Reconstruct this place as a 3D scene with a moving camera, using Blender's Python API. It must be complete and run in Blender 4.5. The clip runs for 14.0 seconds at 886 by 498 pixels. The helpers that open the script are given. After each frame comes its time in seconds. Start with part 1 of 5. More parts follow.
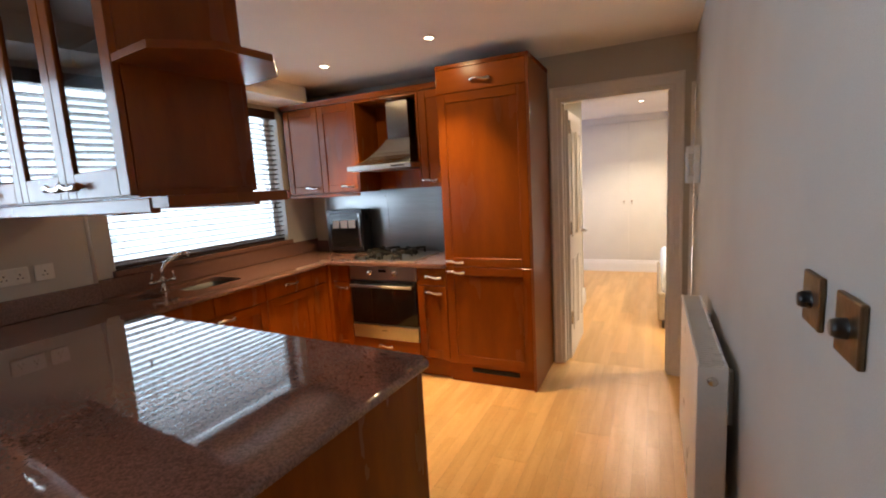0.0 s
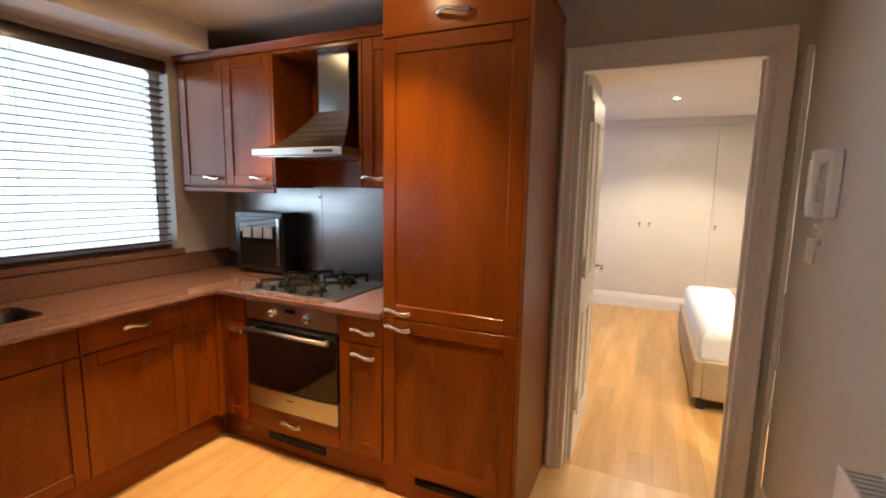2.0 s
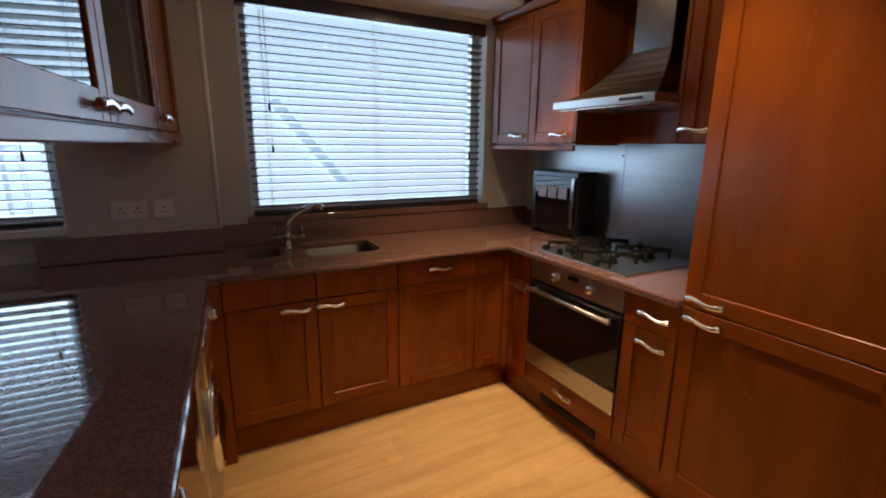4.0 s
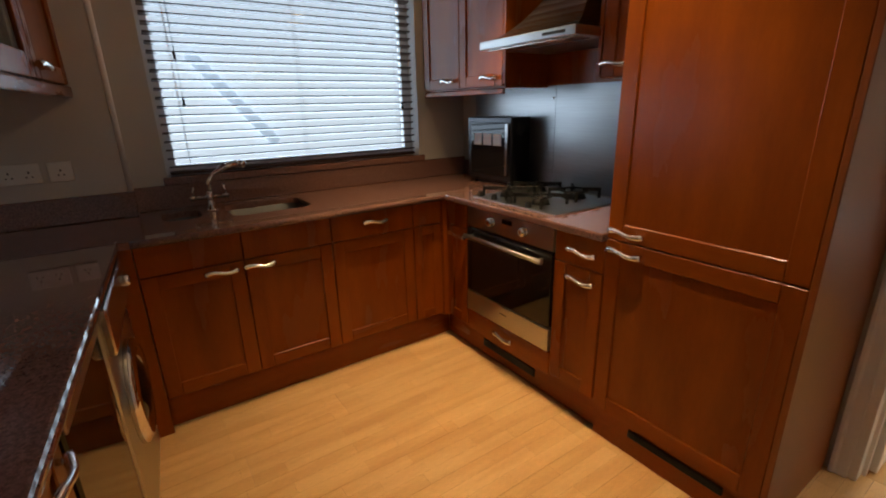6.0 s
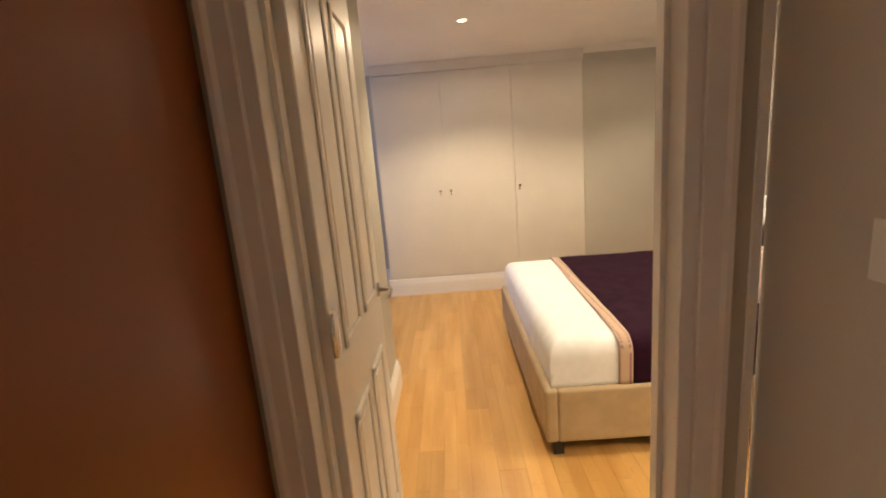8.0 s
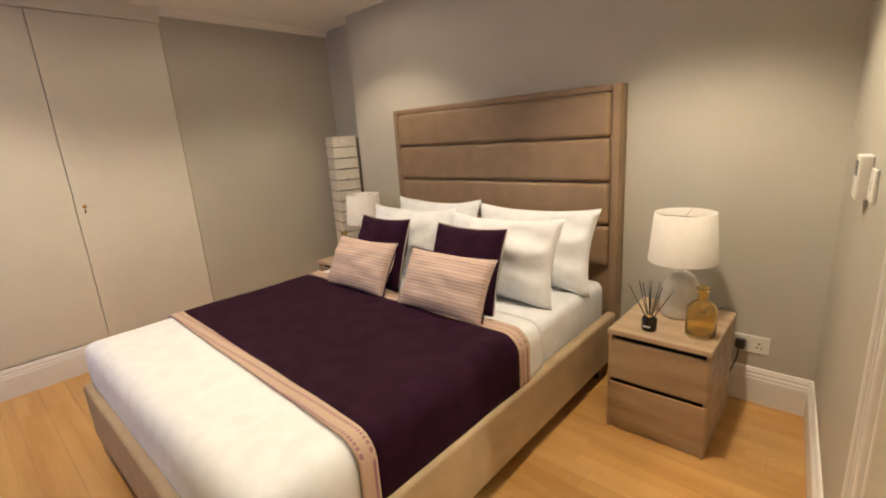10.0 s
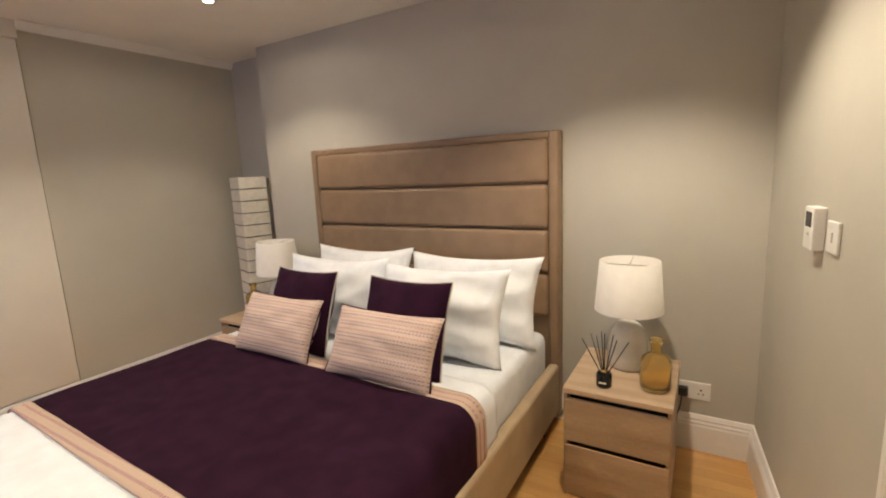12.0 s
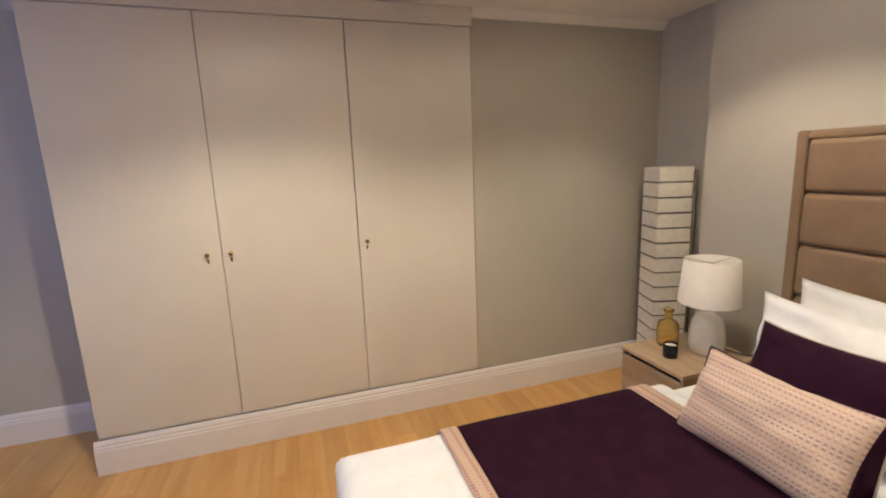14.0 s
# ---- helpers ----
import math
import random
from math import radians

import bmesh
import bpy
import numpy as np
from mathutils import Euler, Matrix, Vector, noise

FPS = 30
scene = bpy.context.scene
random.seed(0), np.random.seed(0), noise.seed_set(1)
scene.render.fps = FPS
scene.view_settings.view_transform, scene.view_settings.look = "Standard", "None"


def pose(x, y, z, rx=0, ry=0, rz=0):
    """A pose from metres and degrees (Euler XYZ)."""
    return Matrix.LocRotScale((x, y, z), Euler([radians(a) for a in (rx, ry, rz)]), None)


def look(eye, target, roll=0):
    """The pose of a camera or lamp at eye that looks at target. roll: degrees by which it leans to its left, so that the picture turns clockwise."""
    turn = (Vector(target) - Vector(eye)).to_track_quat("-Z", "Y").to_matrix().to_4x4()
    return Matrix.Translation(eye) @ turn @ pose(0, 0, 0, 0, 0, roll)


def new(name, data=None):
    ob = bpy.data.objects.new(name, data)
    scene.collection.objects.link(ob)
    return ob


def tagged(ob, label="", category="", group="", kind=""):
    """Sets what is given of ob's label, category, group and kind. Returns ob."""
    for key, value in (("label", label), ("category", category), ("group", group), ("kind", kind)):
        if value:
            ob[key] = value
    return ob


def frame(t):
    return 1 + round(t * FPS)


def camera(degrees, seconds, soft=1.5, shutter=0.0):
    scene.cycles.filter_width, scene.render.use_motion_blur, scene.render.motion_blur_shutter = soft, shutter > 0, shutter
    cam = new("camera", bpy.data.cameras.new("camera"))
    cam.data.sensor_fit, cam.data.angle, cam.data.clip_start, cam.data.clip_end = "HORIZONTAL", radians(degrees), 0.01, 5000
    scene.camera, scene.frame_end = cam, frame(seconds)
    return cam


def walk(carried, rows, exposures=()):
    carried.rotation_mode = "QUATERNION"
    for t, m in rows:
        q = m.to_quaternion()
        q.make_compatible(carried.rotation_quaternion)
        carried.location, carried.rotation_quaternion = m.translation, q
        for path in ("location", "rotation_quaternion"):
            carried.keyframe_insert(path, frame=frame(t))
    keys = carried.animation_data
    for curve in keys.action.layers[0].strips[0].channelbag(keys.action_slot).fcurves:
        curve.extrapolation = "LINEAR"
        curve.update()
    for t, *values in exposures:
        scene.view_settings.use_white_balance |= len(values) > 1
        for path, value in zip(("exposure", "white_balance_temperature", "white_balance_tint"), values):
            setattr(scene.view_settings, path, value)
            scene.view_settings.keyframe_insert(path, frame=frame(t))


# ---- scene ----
cam = camera(89.0, 14.0, 2.0)

PATH = [
    (0, (0.216, 0.346, 1.477), (-0.631, 2.136, 1.195), -3.3),
    (0.5, (0.101, 0.63, 1.488), (-0.516, 2.512, 1.209), -2.8),
    (1, (0.056, 0.979, 1.48), (-0.595, 2.852, 1.216), -2.7),
    (1.5, (0.032, 1.3, 1.478), (-0.603, 3.179, 1.217), 0.0),
    (2, (-0.085, 1.58, 1.48), (-0.908, 3.382, 1.206), 1.0),
    (2.5, (-0.135, 1.765, 1.474), (-1.273, 3.377, 1.144), 1.2),
    (3, (-0.151, 1.832, 1.475), (-1.624, 3.135, 1.112), 1.0),
    (3.5, (-0.179, 1.803, 1.477), (-1.836, 2.85, 1.082), 0.7),
    (3.7, (-0.196, 1.773, 1.468), (-1.908, 2.723, 1.061), 0.9),
    (5.8, (-0.172, 1.833, 1.365), (-1.868, 2.705, 0.770), -1.3),
    (6, (-0.158, 1.875, 1.373), (-1.742, 2.935, 0.767), -1.4),
    (6.5, (-0.216, 2.137, 1.387), (-1.449, 3.609, 0.828), 0.2),
    (7, (-0.18, 2.381, 1.455), (-0.924, 4.177, 0.987), -0.6),
    (7.2, (-0.143, 2.499, 1.461), (-0.724, 4.359, 1.018), -2.2),
    (9.3, (-0.067, 3.88, 1.391), (0.659, 5.703, 1.002), -3.5),
    (9.5, (-0.04, 3.95, 1.389), (0.834, 5.696, 0.956), -3.7),
    (10, (0.008, 4.054, 1.368), (1.438, 5.363, 0.88), -3.8),
    (10.5, (0.032, 4.084, 1.384), (1.715, 5.023, 0.85), -3.5),
    (11, (0.041, 4.118, 1.391), (1.826, 4.906, 0.951), -2.6),
    (11.5, (0.053, 4.186, 1.41), (1.83, 5.025, 1.038), -2.8),
    (12, (0.12, 4.302, 1.382), (1.819, 5.301, 1.048), -2.6),
    (12.5, (0.252, 4.483, 1.413), (1.792, 5.705, 1.043), -3.2),
    (13, (0.365, 4.662, 1.474), (1.549, 6.232, 1.109), -3.2),
    (13.3, (0.393, 4.748, 1.452), (1.315, 6.483, 1.076), -2.0),
    (13.5, (0.36, 4.865, 1.441), (1.187, 6.645, 1.057), -0.8),
    (14, (0.241, 5.185, 1.48), (0.851, 7.053, 1.112), -2.2),
]
# the clip's camera darkens as it turns to the window and opens again in the bedroom
EXPO = [(0.0, 0.6, 6600, 10), (1.5, 0.54, 6700, 10), (2.5, 0.28, 6700, 10), (3.3, -0.1, 5800, 7), (6.0, -0.38, 6500, 10), (7.2, 0.12, 7900, 10), (9.3, -0.1, 7200, 10), (10.0, -0.2, 7000, 10), (10.5, -0.14, 6900, 10), (11.5, -0.16, 6600, 10), (12.5, -0.2, 6450, 10), (14.0, -0.16, 6650, 10)]
walk(cam, [(t, look(eye, target, roll)) for t, eye, target, roll in PATH], EXPO)

# ---- light ----
world = bpy.data.worlds.new("world")
scene.world = world
world.use_nodes = True
wn = world.node_tree.nodes
sky = wn.new("ShaderNodeTexSky")
sky.sky_type = "NISHITA"
sky.sun_disc = False
sky.sun_elevation, sky.sun_rotation = radians(35), radians(250)
world.node_tree.links.new(sky.outputs[0], wn["Background"].inputs[0])
wn["Background"].inputs[1].default_value = 0.12


def lamp(name, kind, m, watts, colour, **more):
    data = bpy.data.lights.new(name, kind)
    data.energy, data.color = watts, colour
    if kind == "SPOT":
        data.spot_size, data.spot_blend, data.shadow_soft_size = radians(more["cone"]), more["blend"], 0.03
    if kind == "AREA":
        data.shape, data.size, data.size_y = "RECTANGLE", more["w"], more["h"]
    if kind == "SUN":
        data.angle = radians(more["angle"])
    ob = new(name, data)
    ob.matrix_world = m
    return ob


WARM = (1.0, 0.70, 0.37)
SOFTWARM = (1.0, 0.86, 0.67)
DAY = (0.62, 0.80, 1.0)
lamp("overcast_sun", "SUN", look((-6, 2, 8), (-2, 2.5, 0)), 0.8, (1.0, 0.97, 0.92), angle=12)
# the two at negative y are unseen, added to brighten the living room side
KITCHEN_SPOTS = [(-1.04, 2.97), (-1.95, 3.10), (-0.9, -0.2), (-1.95, -0.6)]
# the last one, near the door, is unseen and added by symmetry
BED_SPOTS = [(0.07, 6.42), (1.74, 6.62), (1.56, 4.62), (0.10, 4.75)]
# each fitting: position, beam watts, beam cone, watts of an added bounce fill
for sx, sy, sz, beam, cone, bounce_fill, tone in (
        [(x, y, 2.345, 46 if y < 1 else 98 if x > -1.5 else 158, 86, 4 if y > 1 else 0, WARM) for x, y in KITCHEN_SPOTS]
        + [(x, y, 2.305, b, c, w, SOFTWARM) for (x, y), b, c, w in zip(BED_SPOTS, (92, 42, 102, 11), (134, 122, 112, 116), (12, 6, 2, 0))]):
    lamp("downlight_lamp", "SPOT", look((sx, sy, sz), (sx, sy, 0)), beam, tone, cone=cone, blend=1.0 if tone == WARM else 0.5)
    # extra wide lamp, added in place of light bounced onto upper walls and fronts
    if bounce_fill:
        lamp("downlight_bounce_fill", "SPOT", look((sx, sy, sz), (sx, sy, 0)), bounce_fill, tone, cone=174, blend=0.25)
lamp("bathroom_lamp", "SPOT", look((1.10, 3.1, 2.3), (1.25, 3.2, 0)), 135, SOFTWARM, cone=125, blend=0.7)
# sky light in the window openings
lamp("sky_kitchen", "AREA", look((-3.03, 2.77, 1.63), (0, 2.77, 1.4)), 19, DAY, w=1.4, h=1.1)
lamp("sky_living", "AREA", look((-3.03, 0.3, 1.63), (0, 0.3, 1.4)), 36, DAY, w=1.6, h=1.1)
lamp("sky_bedroom", "AREA", look((-2.78, 6.8, 1.4), (0, 6.8, 1.2)), 17, (0.22, 0.38, 1.0), w=1.0, h=1.2)

# ---- materials ----


def material(name, colour, rough=0.5, metal=0.0, var=0.08, scale=6.0, bump=0.02, fine=120.0, stretch=(1, 1, 1),
             rvar=0.1, second=None, mixlow=0.4, mixhigh=0.62, coat=0.0, coat_rough=0.12, spec=0.5, random_v=0.0, clear=0.0):
    """Two-scale noise over the surface: broad stains and fine grain, with a fine relief."""
    m = bpy.data.materials.new(name)
    m.use_nodes = True
    nt = m.node_tree
    bsdf = nt.nodes["Principled BSDF"]
    geo = nt.nodes.new("ShaderNodeNewGeometry")
    mapping = nt.nodes.new("ShaderNodeMapping")
    mapping.inputs["Scale"].default_value = stretch
    nt.links.new(geo.outputs["Position"], mapping.inputs["Vector"])
    broad = nt.nodes.new("ShaderNodeTexNoise")
    broad.inputs["Scale"].default_value, broad.inputs["Detail"].default_value = scale, 5
    grain = nt.nodes.new("ShaderNodeTexNoise")
    grain.inputs["Scale"].default_value, grain.inputs["Detail"].default_value = fine, 3
    for n in (broad, grain):
        nt.links.new(mapping.outputs[0], n.inputs["Vector"])
    ramp = nt.nodes.new("ShaderNodeMapRange")
    ramp.inputs[1].default_value, ramp.inputs[2].default_value = mixlow, mixhigh
    nt.links.new(broad.outputs[0], ramp.inputs[0])
    mix = nt.nodes.new("ShaderNodeMix")
    mix.data_type = "RGBA"
    a = colour
    b = second or tuple(c * (1 - 2 * var) for c in colour)
    mix.inputs[6].default_value, mix.inputs[7].default_value = (*a, 1), (*b, 1)
    nt.links.new(ramp.outputs[0], mix.inputs[0])
    hsv = nt.nodes.new("ShaderNodeHueSaturation")
    nt.links.new(mix.outputs[2], hsv.inputs["Color"])
    val = nt.nodes.new("ShaderNodeMapRange")
    val.inputs[1].default_value, val.inputs[2].default_value = 0.3, 0.7
    val.inputs[3].default_value, val.inputs[4].default_value = 1 - var, 1 + var
    nt.links.new(grain.outputs[0], val.inputs[0])
    last = val.outputs[0]
    if random_v:
        info = nt.nodes.new("ShaderNodeObjectInfo")
        rr = nt.nodes.new("ShaderNodeMapRange")
        rr.inputs[3].default_value, rr.inputs[4].default_value = 1 - random_v, 1 + random_v
        nt.links.new(info.outputs["Random"], rr.inputs[0])
        mul = nt.nodes.new("ShaderNodeMath")
        mul.operation = "MULTIPLY"
        nt.links.new(last, mul.inputs[0])
        nt.links.new(rr.outputs[0], mul.inputs[1])
        last = mul.outputs[0]
    nt.links.new(last, hsv.inputs["Value"])
    nt.links.new(hsv.outputs[0], bsdf.inputs["Base Color"])
    rg = nt.nodes.new("ShaderNodeMapRange")
    rg.inputs[3].default_value, rg.inputs[4].default_value = max(0.02, rough - rvar), min(1, rough + rvar)
    nt.links.new(broad.outputs[0], rg.inputs[0])
    nt.links.new(rg.outputs[0], bsdf.inputs["Roughness"])
    bsdf.inputs["Metallic"].default_value = metal
    bsdf.inputs["Coat Weight"].default_value = coat
    bsdf.inputs["Coat Roughness"].default_value = coat_rough
    bsdf.inputs["Specular IOR Level"].default_value = spec
    if clear:
        bsdf.inputs["Transmission Weight"].default_value = clear
        bsdf.inputs["IOR"].default_value = 1.45
    if bump:
        bp = nt.nodes.new("ShaderNodeBump")
        bp.inputs["Strength"].default_value, bp.inputs["Distance"].default_value = min(1, bump * 10), 0.002
        nt.links.new(grain.outputs[0], bp.inputs["Height"])
        nt.links.new(bp.outputs[0], bsdf.inputs["Normal"])
    return m


def glow(name, colour, strength):
    m = bpy.data.materials.new(name)
    m.use_nodes = True
    b = m.node_tree.nodes["Principled BSDF"]
    b.inputs["Base Color"].default_value = (*colour, 1)
    b.inputs["Emission Color"].default_value = (*colour, 1)
    b.inputs["Emission Strength"].default_value = strength
    return m


def clear_glass(name, tint=(1, 1, 1), gloss=0.08):
    """A thin pane: see-through, with a mirror gloss that grows at a slant."""
    m = bpy.data.materials.new(name)
    m.use_nodes = True
    nt = m.node_tree
    nt.nodes.remove(nt.nodes["Principled BSDF"])
    out = nt.nodes["Material Output"]
    see = nt.nodes.new("ShaderNodeBsdfTransparent")
    see.inputs[0].default_value = (*tint, 1)
    shine = nt.nodes.new("ShaderNodeBsdfGlossy")
    shine.inputs["Roughness"].default_value = 0.02
    slant = nt.nodes.new("ShaderNodeLayerWeight")
    slant.inputs[0].default_value = 0.5
    steep = nt.nodes.new("ShaderNodeMath")
    steep.operation, steep.inputs[1].default_value = "POWER", 4.0
    nt.links.new(slant.outputs["Facing"], steep.inputs[0])
    fres = nt.nodes.new("ShaderNodeMath")
    fres.operation, fres.inputs[1].default_value, fres.inputs[2].default_value = "MULTIPLY_ADD", 0.8, 0.03 + 0.1 * gloss
    nt.links.new(steep.outputs[0], fres.inputs[0])
    mix = nt.nodes.new("ShaderNodeMixShader")
    nt.links.new(fres.outputs[0], mix.inputs[0])
    nt.links.new(see.outputs[0], mix.inputs[1])
    nt.links.new(shine.outputs[0], mix.inputs[2])
    nt.links.new(mix.outputs[0], out.inputs[0])
    return m


def banded(name, base, bands, pitch, axis=2, rough=0.8, warp=0.0):
    """Woven cloth with stripes and dashes across one local axis of the thing."""
    m = material(name, base, rough, var=0.12, scale=30, fine=500, bump=0.06)
    nt = m.node_tree
    bsdf = nt.nodes["Principled BSDF"]
    tc = nt.nodes.new("ShaderNodeTexCoord")
    sep = nt.nodes.new("ShaderNodeSeparateXYZ")
    nt.links.new(tc.outputs["Object"], sep.inputs[0])
    mul = nt.nodes.new("ShaderNodeMath")
    mul.operation, mul.inputs[1].default_value = "MULTIPLY", 1 / pitch
    nt.links.new(sep.outputs[axis], mul.inputs[0])
    fr = nt.nodes.new("ShaderNodeMath")
    fr.operation = "FRACT"
    nt.links.new(mul.outputs[0], fr.inputs[0])
    ramp = nt.nodes.new("ShaderNodeValToRGB")
    ramp.color_ramp.interpolation = "CONSTANT"
    el = ramp.color_ramp.elements
    el[0].position, el[0].color = 0, (*base, 1)
    el[1].position, el[1].color = bands[0][0], (*bands[0][1], 1)
    for p, c in bands[1:]:
        e = el.new(p)
        e.color = (*c, 1)
    nt.links.new(fr.outputs[0], ramp.inputs[0])
    # dashes along the stripes
    mul2 = nt.nodes.new("ShaderNodeMath")
    mul2.operation, mul2.inputs[1].default_value = "MULTIPLY", 1 / (pitch * 0.12)
    nt.links.new(sep.outputs[0 if axis != 0 else 1], mul2.inputs[0])
    fr2 = nt.nodes.new("ShaderNodeMath")
    fr2.operation = "FRACT"
    nt.links.new(mul2.outputs[0], fr2.inputs[0])
    gt = nt.nodes.new("ShaderNodeMath")
    gt.operation, gt.inputs[1].default_value = "GREATER_THAN", 0.42
    worn = nt.nodes.new("ShaderNodeTexNoise")
    worn.inputs["Scale"].default_value = 60
    nt.links.new(tc.outputs["Object"], worn.inputs["Vector"])
    jit = nt.nodes.new("ShaderNodeMath")
    jit.operation, jit.inputs[1].default_value, jit.inputs[2].default_value = "MULTIPLY_ADD", 0.7, -0.35
    nt.links.new(worn.outputs[0], jit.inputs[0])
    tot = nt.nodes.new("ShaderNodeMath")
    nt.links.new(fr2.outputs[0], tot.inputs[0])
    nt.links.new(jit.outputs[0], tot.inputs[1])
    nt.links.new(tot.outputs[0], gt.inputs[0])
    mix = nt.nodes.new("ShaderNodeMix")
    mix.data_type = "RGBA"
    mix.inputs[6].default_value = (*base, 1)
    nt.links.new(gt.outputs[0], mix.inputs[0])
    nt.links.new(ramp.outputs[0], mix.inputs[7])
    hsv = bsdf.inputs["Base Color"].links[0].from_node
    nt.links.new(mix.outputs[2], hsv.inputs["Color"])
    return m


WALL_K = material("kitchen_wall_paint", (0.55, 0.53, 0.50), 0.6, var=0.03, scale=2, bump=0.03, fine=300)
WALL_B = material("bedroom_wall_paint", (0.52, 0.495, 0.43), 0.6, var=0.03, scale=2, bump=0.03, fine=300)
CEIL = material("ceiling_paint", (0.85, 0.82, 0.76), 0.7, var=0.02, scale=2, bump=0.02, fine=250)
GLOSS_W = material("white_gloss_paint", (0.84, 0.82, 0.79), 0.38, var=0.015, scale=3, bump=0.0, fine=40, rvar=0.04)
WARD = material("wardrobe_paint", (0.72, 0.68, 0.605), 0.42, var=0.02, scale=3, bump=0.02, fine=200)
CHERRY = material("cherry_wood", (0.25, 0.057, 0.004), 0.27, var=0.04, scale=2.6, fine=45, stretch=(2.2, 2.2, 0.45),
                  second=(0.185, 0.039, 0.003), bump=0.006, coat=0.14, coat_rough=0.28, rvar=0.02, spec=0.22)
CHERRY_H = material("cherry_wood_across", (0.25, 0.057, 0.004), 0.27, var=0.04, scale=2.6, fine=45, stretch=(0.5, 0.5, 3),
                    second=(0.185, 0.039, 0.003), bump=0.006, coat=0.14, coat_rough=0.28, rvar=0.02, spec=0.22)
CHERRY_FLAT = material("cherry_veneer", (0.25, 0.066, 0.008), 0.36, var=0.02, scale=0.9, fine=12, stretch=(1, 1, 0.3), second=(0.215, 0.054, 0.006),
                       bump=0.0, rvar=0.01, spec=0.6)
GRANITE = material("red_granite", (0.245, 0.127, 0.100), 0.045, var=0.20, scale=135, fine=330, second=(0.135, 0.070, 0.056),
                   bump=0.0, rvar=0.02, mixlow=0.36, mixhigh=0.64, spec=0.6, coat=0.6, coat_rough=0.02)
STEEL = material("brushed_steel", (0.50, 0.50, 0.49), 0.30, 1.0, var=0.015, scale=1.5, fine=60, bump=0.0, rvar=0.03)
SPLASH = material("splashback_steel", (0.34, 0.34, 0.338), 0.30, 1.0, var=0.07, scale=1.5, fine=40, stretch=(0.12, 1, 4), bump=0.012, rvar=0.05)
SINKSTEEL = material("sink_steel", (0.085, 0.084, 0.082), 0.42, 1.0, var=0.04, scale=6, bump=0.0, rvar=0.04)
STEEL_V = material("brushed_steel_upright", (0.36, 0.355, 0.35), 0.20, 1.0, var=0.02, scale=2, fine=60, bump=0.0, rvar=0.02)
CHROME = material("chrome", (0.80, 0.79, 0.77), 0.10, 1.0, var=0.02, bump=0, rvar=0.04)
SATIN = material("satin_nickel", (0.84, 0.80, 0.74), 0.24, 1.0, var=0.04, bump=0, rvar=0.05)
BRASS = material("brass", (0.62, 0.42, 0.16), 0.25, 1.0, var=0.05, bump=0)
BRONZE = material("antique_bronze", (0.20, 0.13, 0.075), 0.35, 1.0, var=0.15, scale=30)
BLACK = material("black_enamel", (0.012, 0.012, 0.013), 0.3, var=0.1, bump=0.02)
IRON = material("cast_iron", (0.010, 0.010, 0.010), 0.6, var=0.2, scale=40, bump=0.03, spec=0.2)
BLACKGLASS = material("black_glass", (0.008, 0.008, 0.009), 0.05, var=0.1, bump=0, rvar=0.02)
DARKGAP = material("dark_recess", (0.015, 0.012, 0.01), 0.8, var=0.1, bump=0)
WHITE_PL = material("white_plastic", (0.78, 0.77, 0.74), 0.35, var=0.02, bump=0.0)
RAD_W = material("radiator_enamel", (0.80, 0.79, 0.77), 0.3, var=0.02, bump=0.0)
DARKSTEEL = material("dark_steel", (0.085, 0.085, 0.09), 0.36, 1.0, var=0.05, bump=0.0)
FLOOR_M = material("maple_boards", (0.74, 0.47, 0.20), 0.33, var=0.07, scale=2.2, fine=40, stretch=(7, 0.9, 1),
                   second=(0.66, 0.39, 0.155), bump=0.006, random_v=0.06, rvar=0.06)
FLOOR_B = material("oak_boards", (0.66, 0.39, 0.145), 0.30, var=0.05, scale=1.3, fine=40, stretch=(8, 0.9, 1),
                   second=(0.57, 0.315, 0.105), bump=0.004, random_v=0.10, rvar=0.06)


def strips(m, w, l, x0, pale, dark):
    """Narrow strips glued side by side into each board, every one of its own shade."""
    nt = m.node_tree
    geo = nt.nodes.new("ShaderNodeNewGeometry")
    sep = nt.nodes.new("ShaderNodeSeparateXYZ")
    nt.links.new(geo.outputs["Position"], sep.inputs[0])
    off = nt.nodes.new("ShaderNodeMath")
    off.operation, off.inputs[1].default_value = "SUBTRACT", x0
    nt.links.new(sep.outputs[0], off.inputs[0])
    com = nt.nodes.new("ShaderNodeCombineXYZ")
    nt.links.new(sep.outputs[1], com.inputs[0])
    nt.links.new(off.outputs[0], com.inputs[1])
    br = nt.nodes.new("ShaderNodeTexBrick")
    br.offset, br.offset_frequency = 0.37, 2
    nt.links.new(com.outputs[0], br.inputs["Vector"])
    for key, value in (("Scale", 1.0), ("Mortar Size", 0.0004), ("Brick Width", l), ("Row Height", w), ("Bias", -0.15)):
        br.inputs[key].default_value = value
    br.inputs["Color1"].default_value, br.inputs["Color2"].default_value, br.inputs["Mortar"].default_value = (*pale, 1), (*dark, 1), (0.6, 0.5, 0.4, 1)
    bsdf = nt.nodes["Principled BSDF"]
    mul = nt.nodes.new("ShaderNodeMix")
    mul.data_type, mul.blend_type = "RGBA", "MULTIPLY"
    mul.inputs[0].default_value = 1.0
    nt.links.new(bsdf.inputs["Base Color"].links[0].from_socket, mul.inputs[6])
    nt.links.new(br.outputs["Color"], mul.inputs[7])
    nt.links.new(mul.outputs[2], bsdf.inputs["Base Color"])


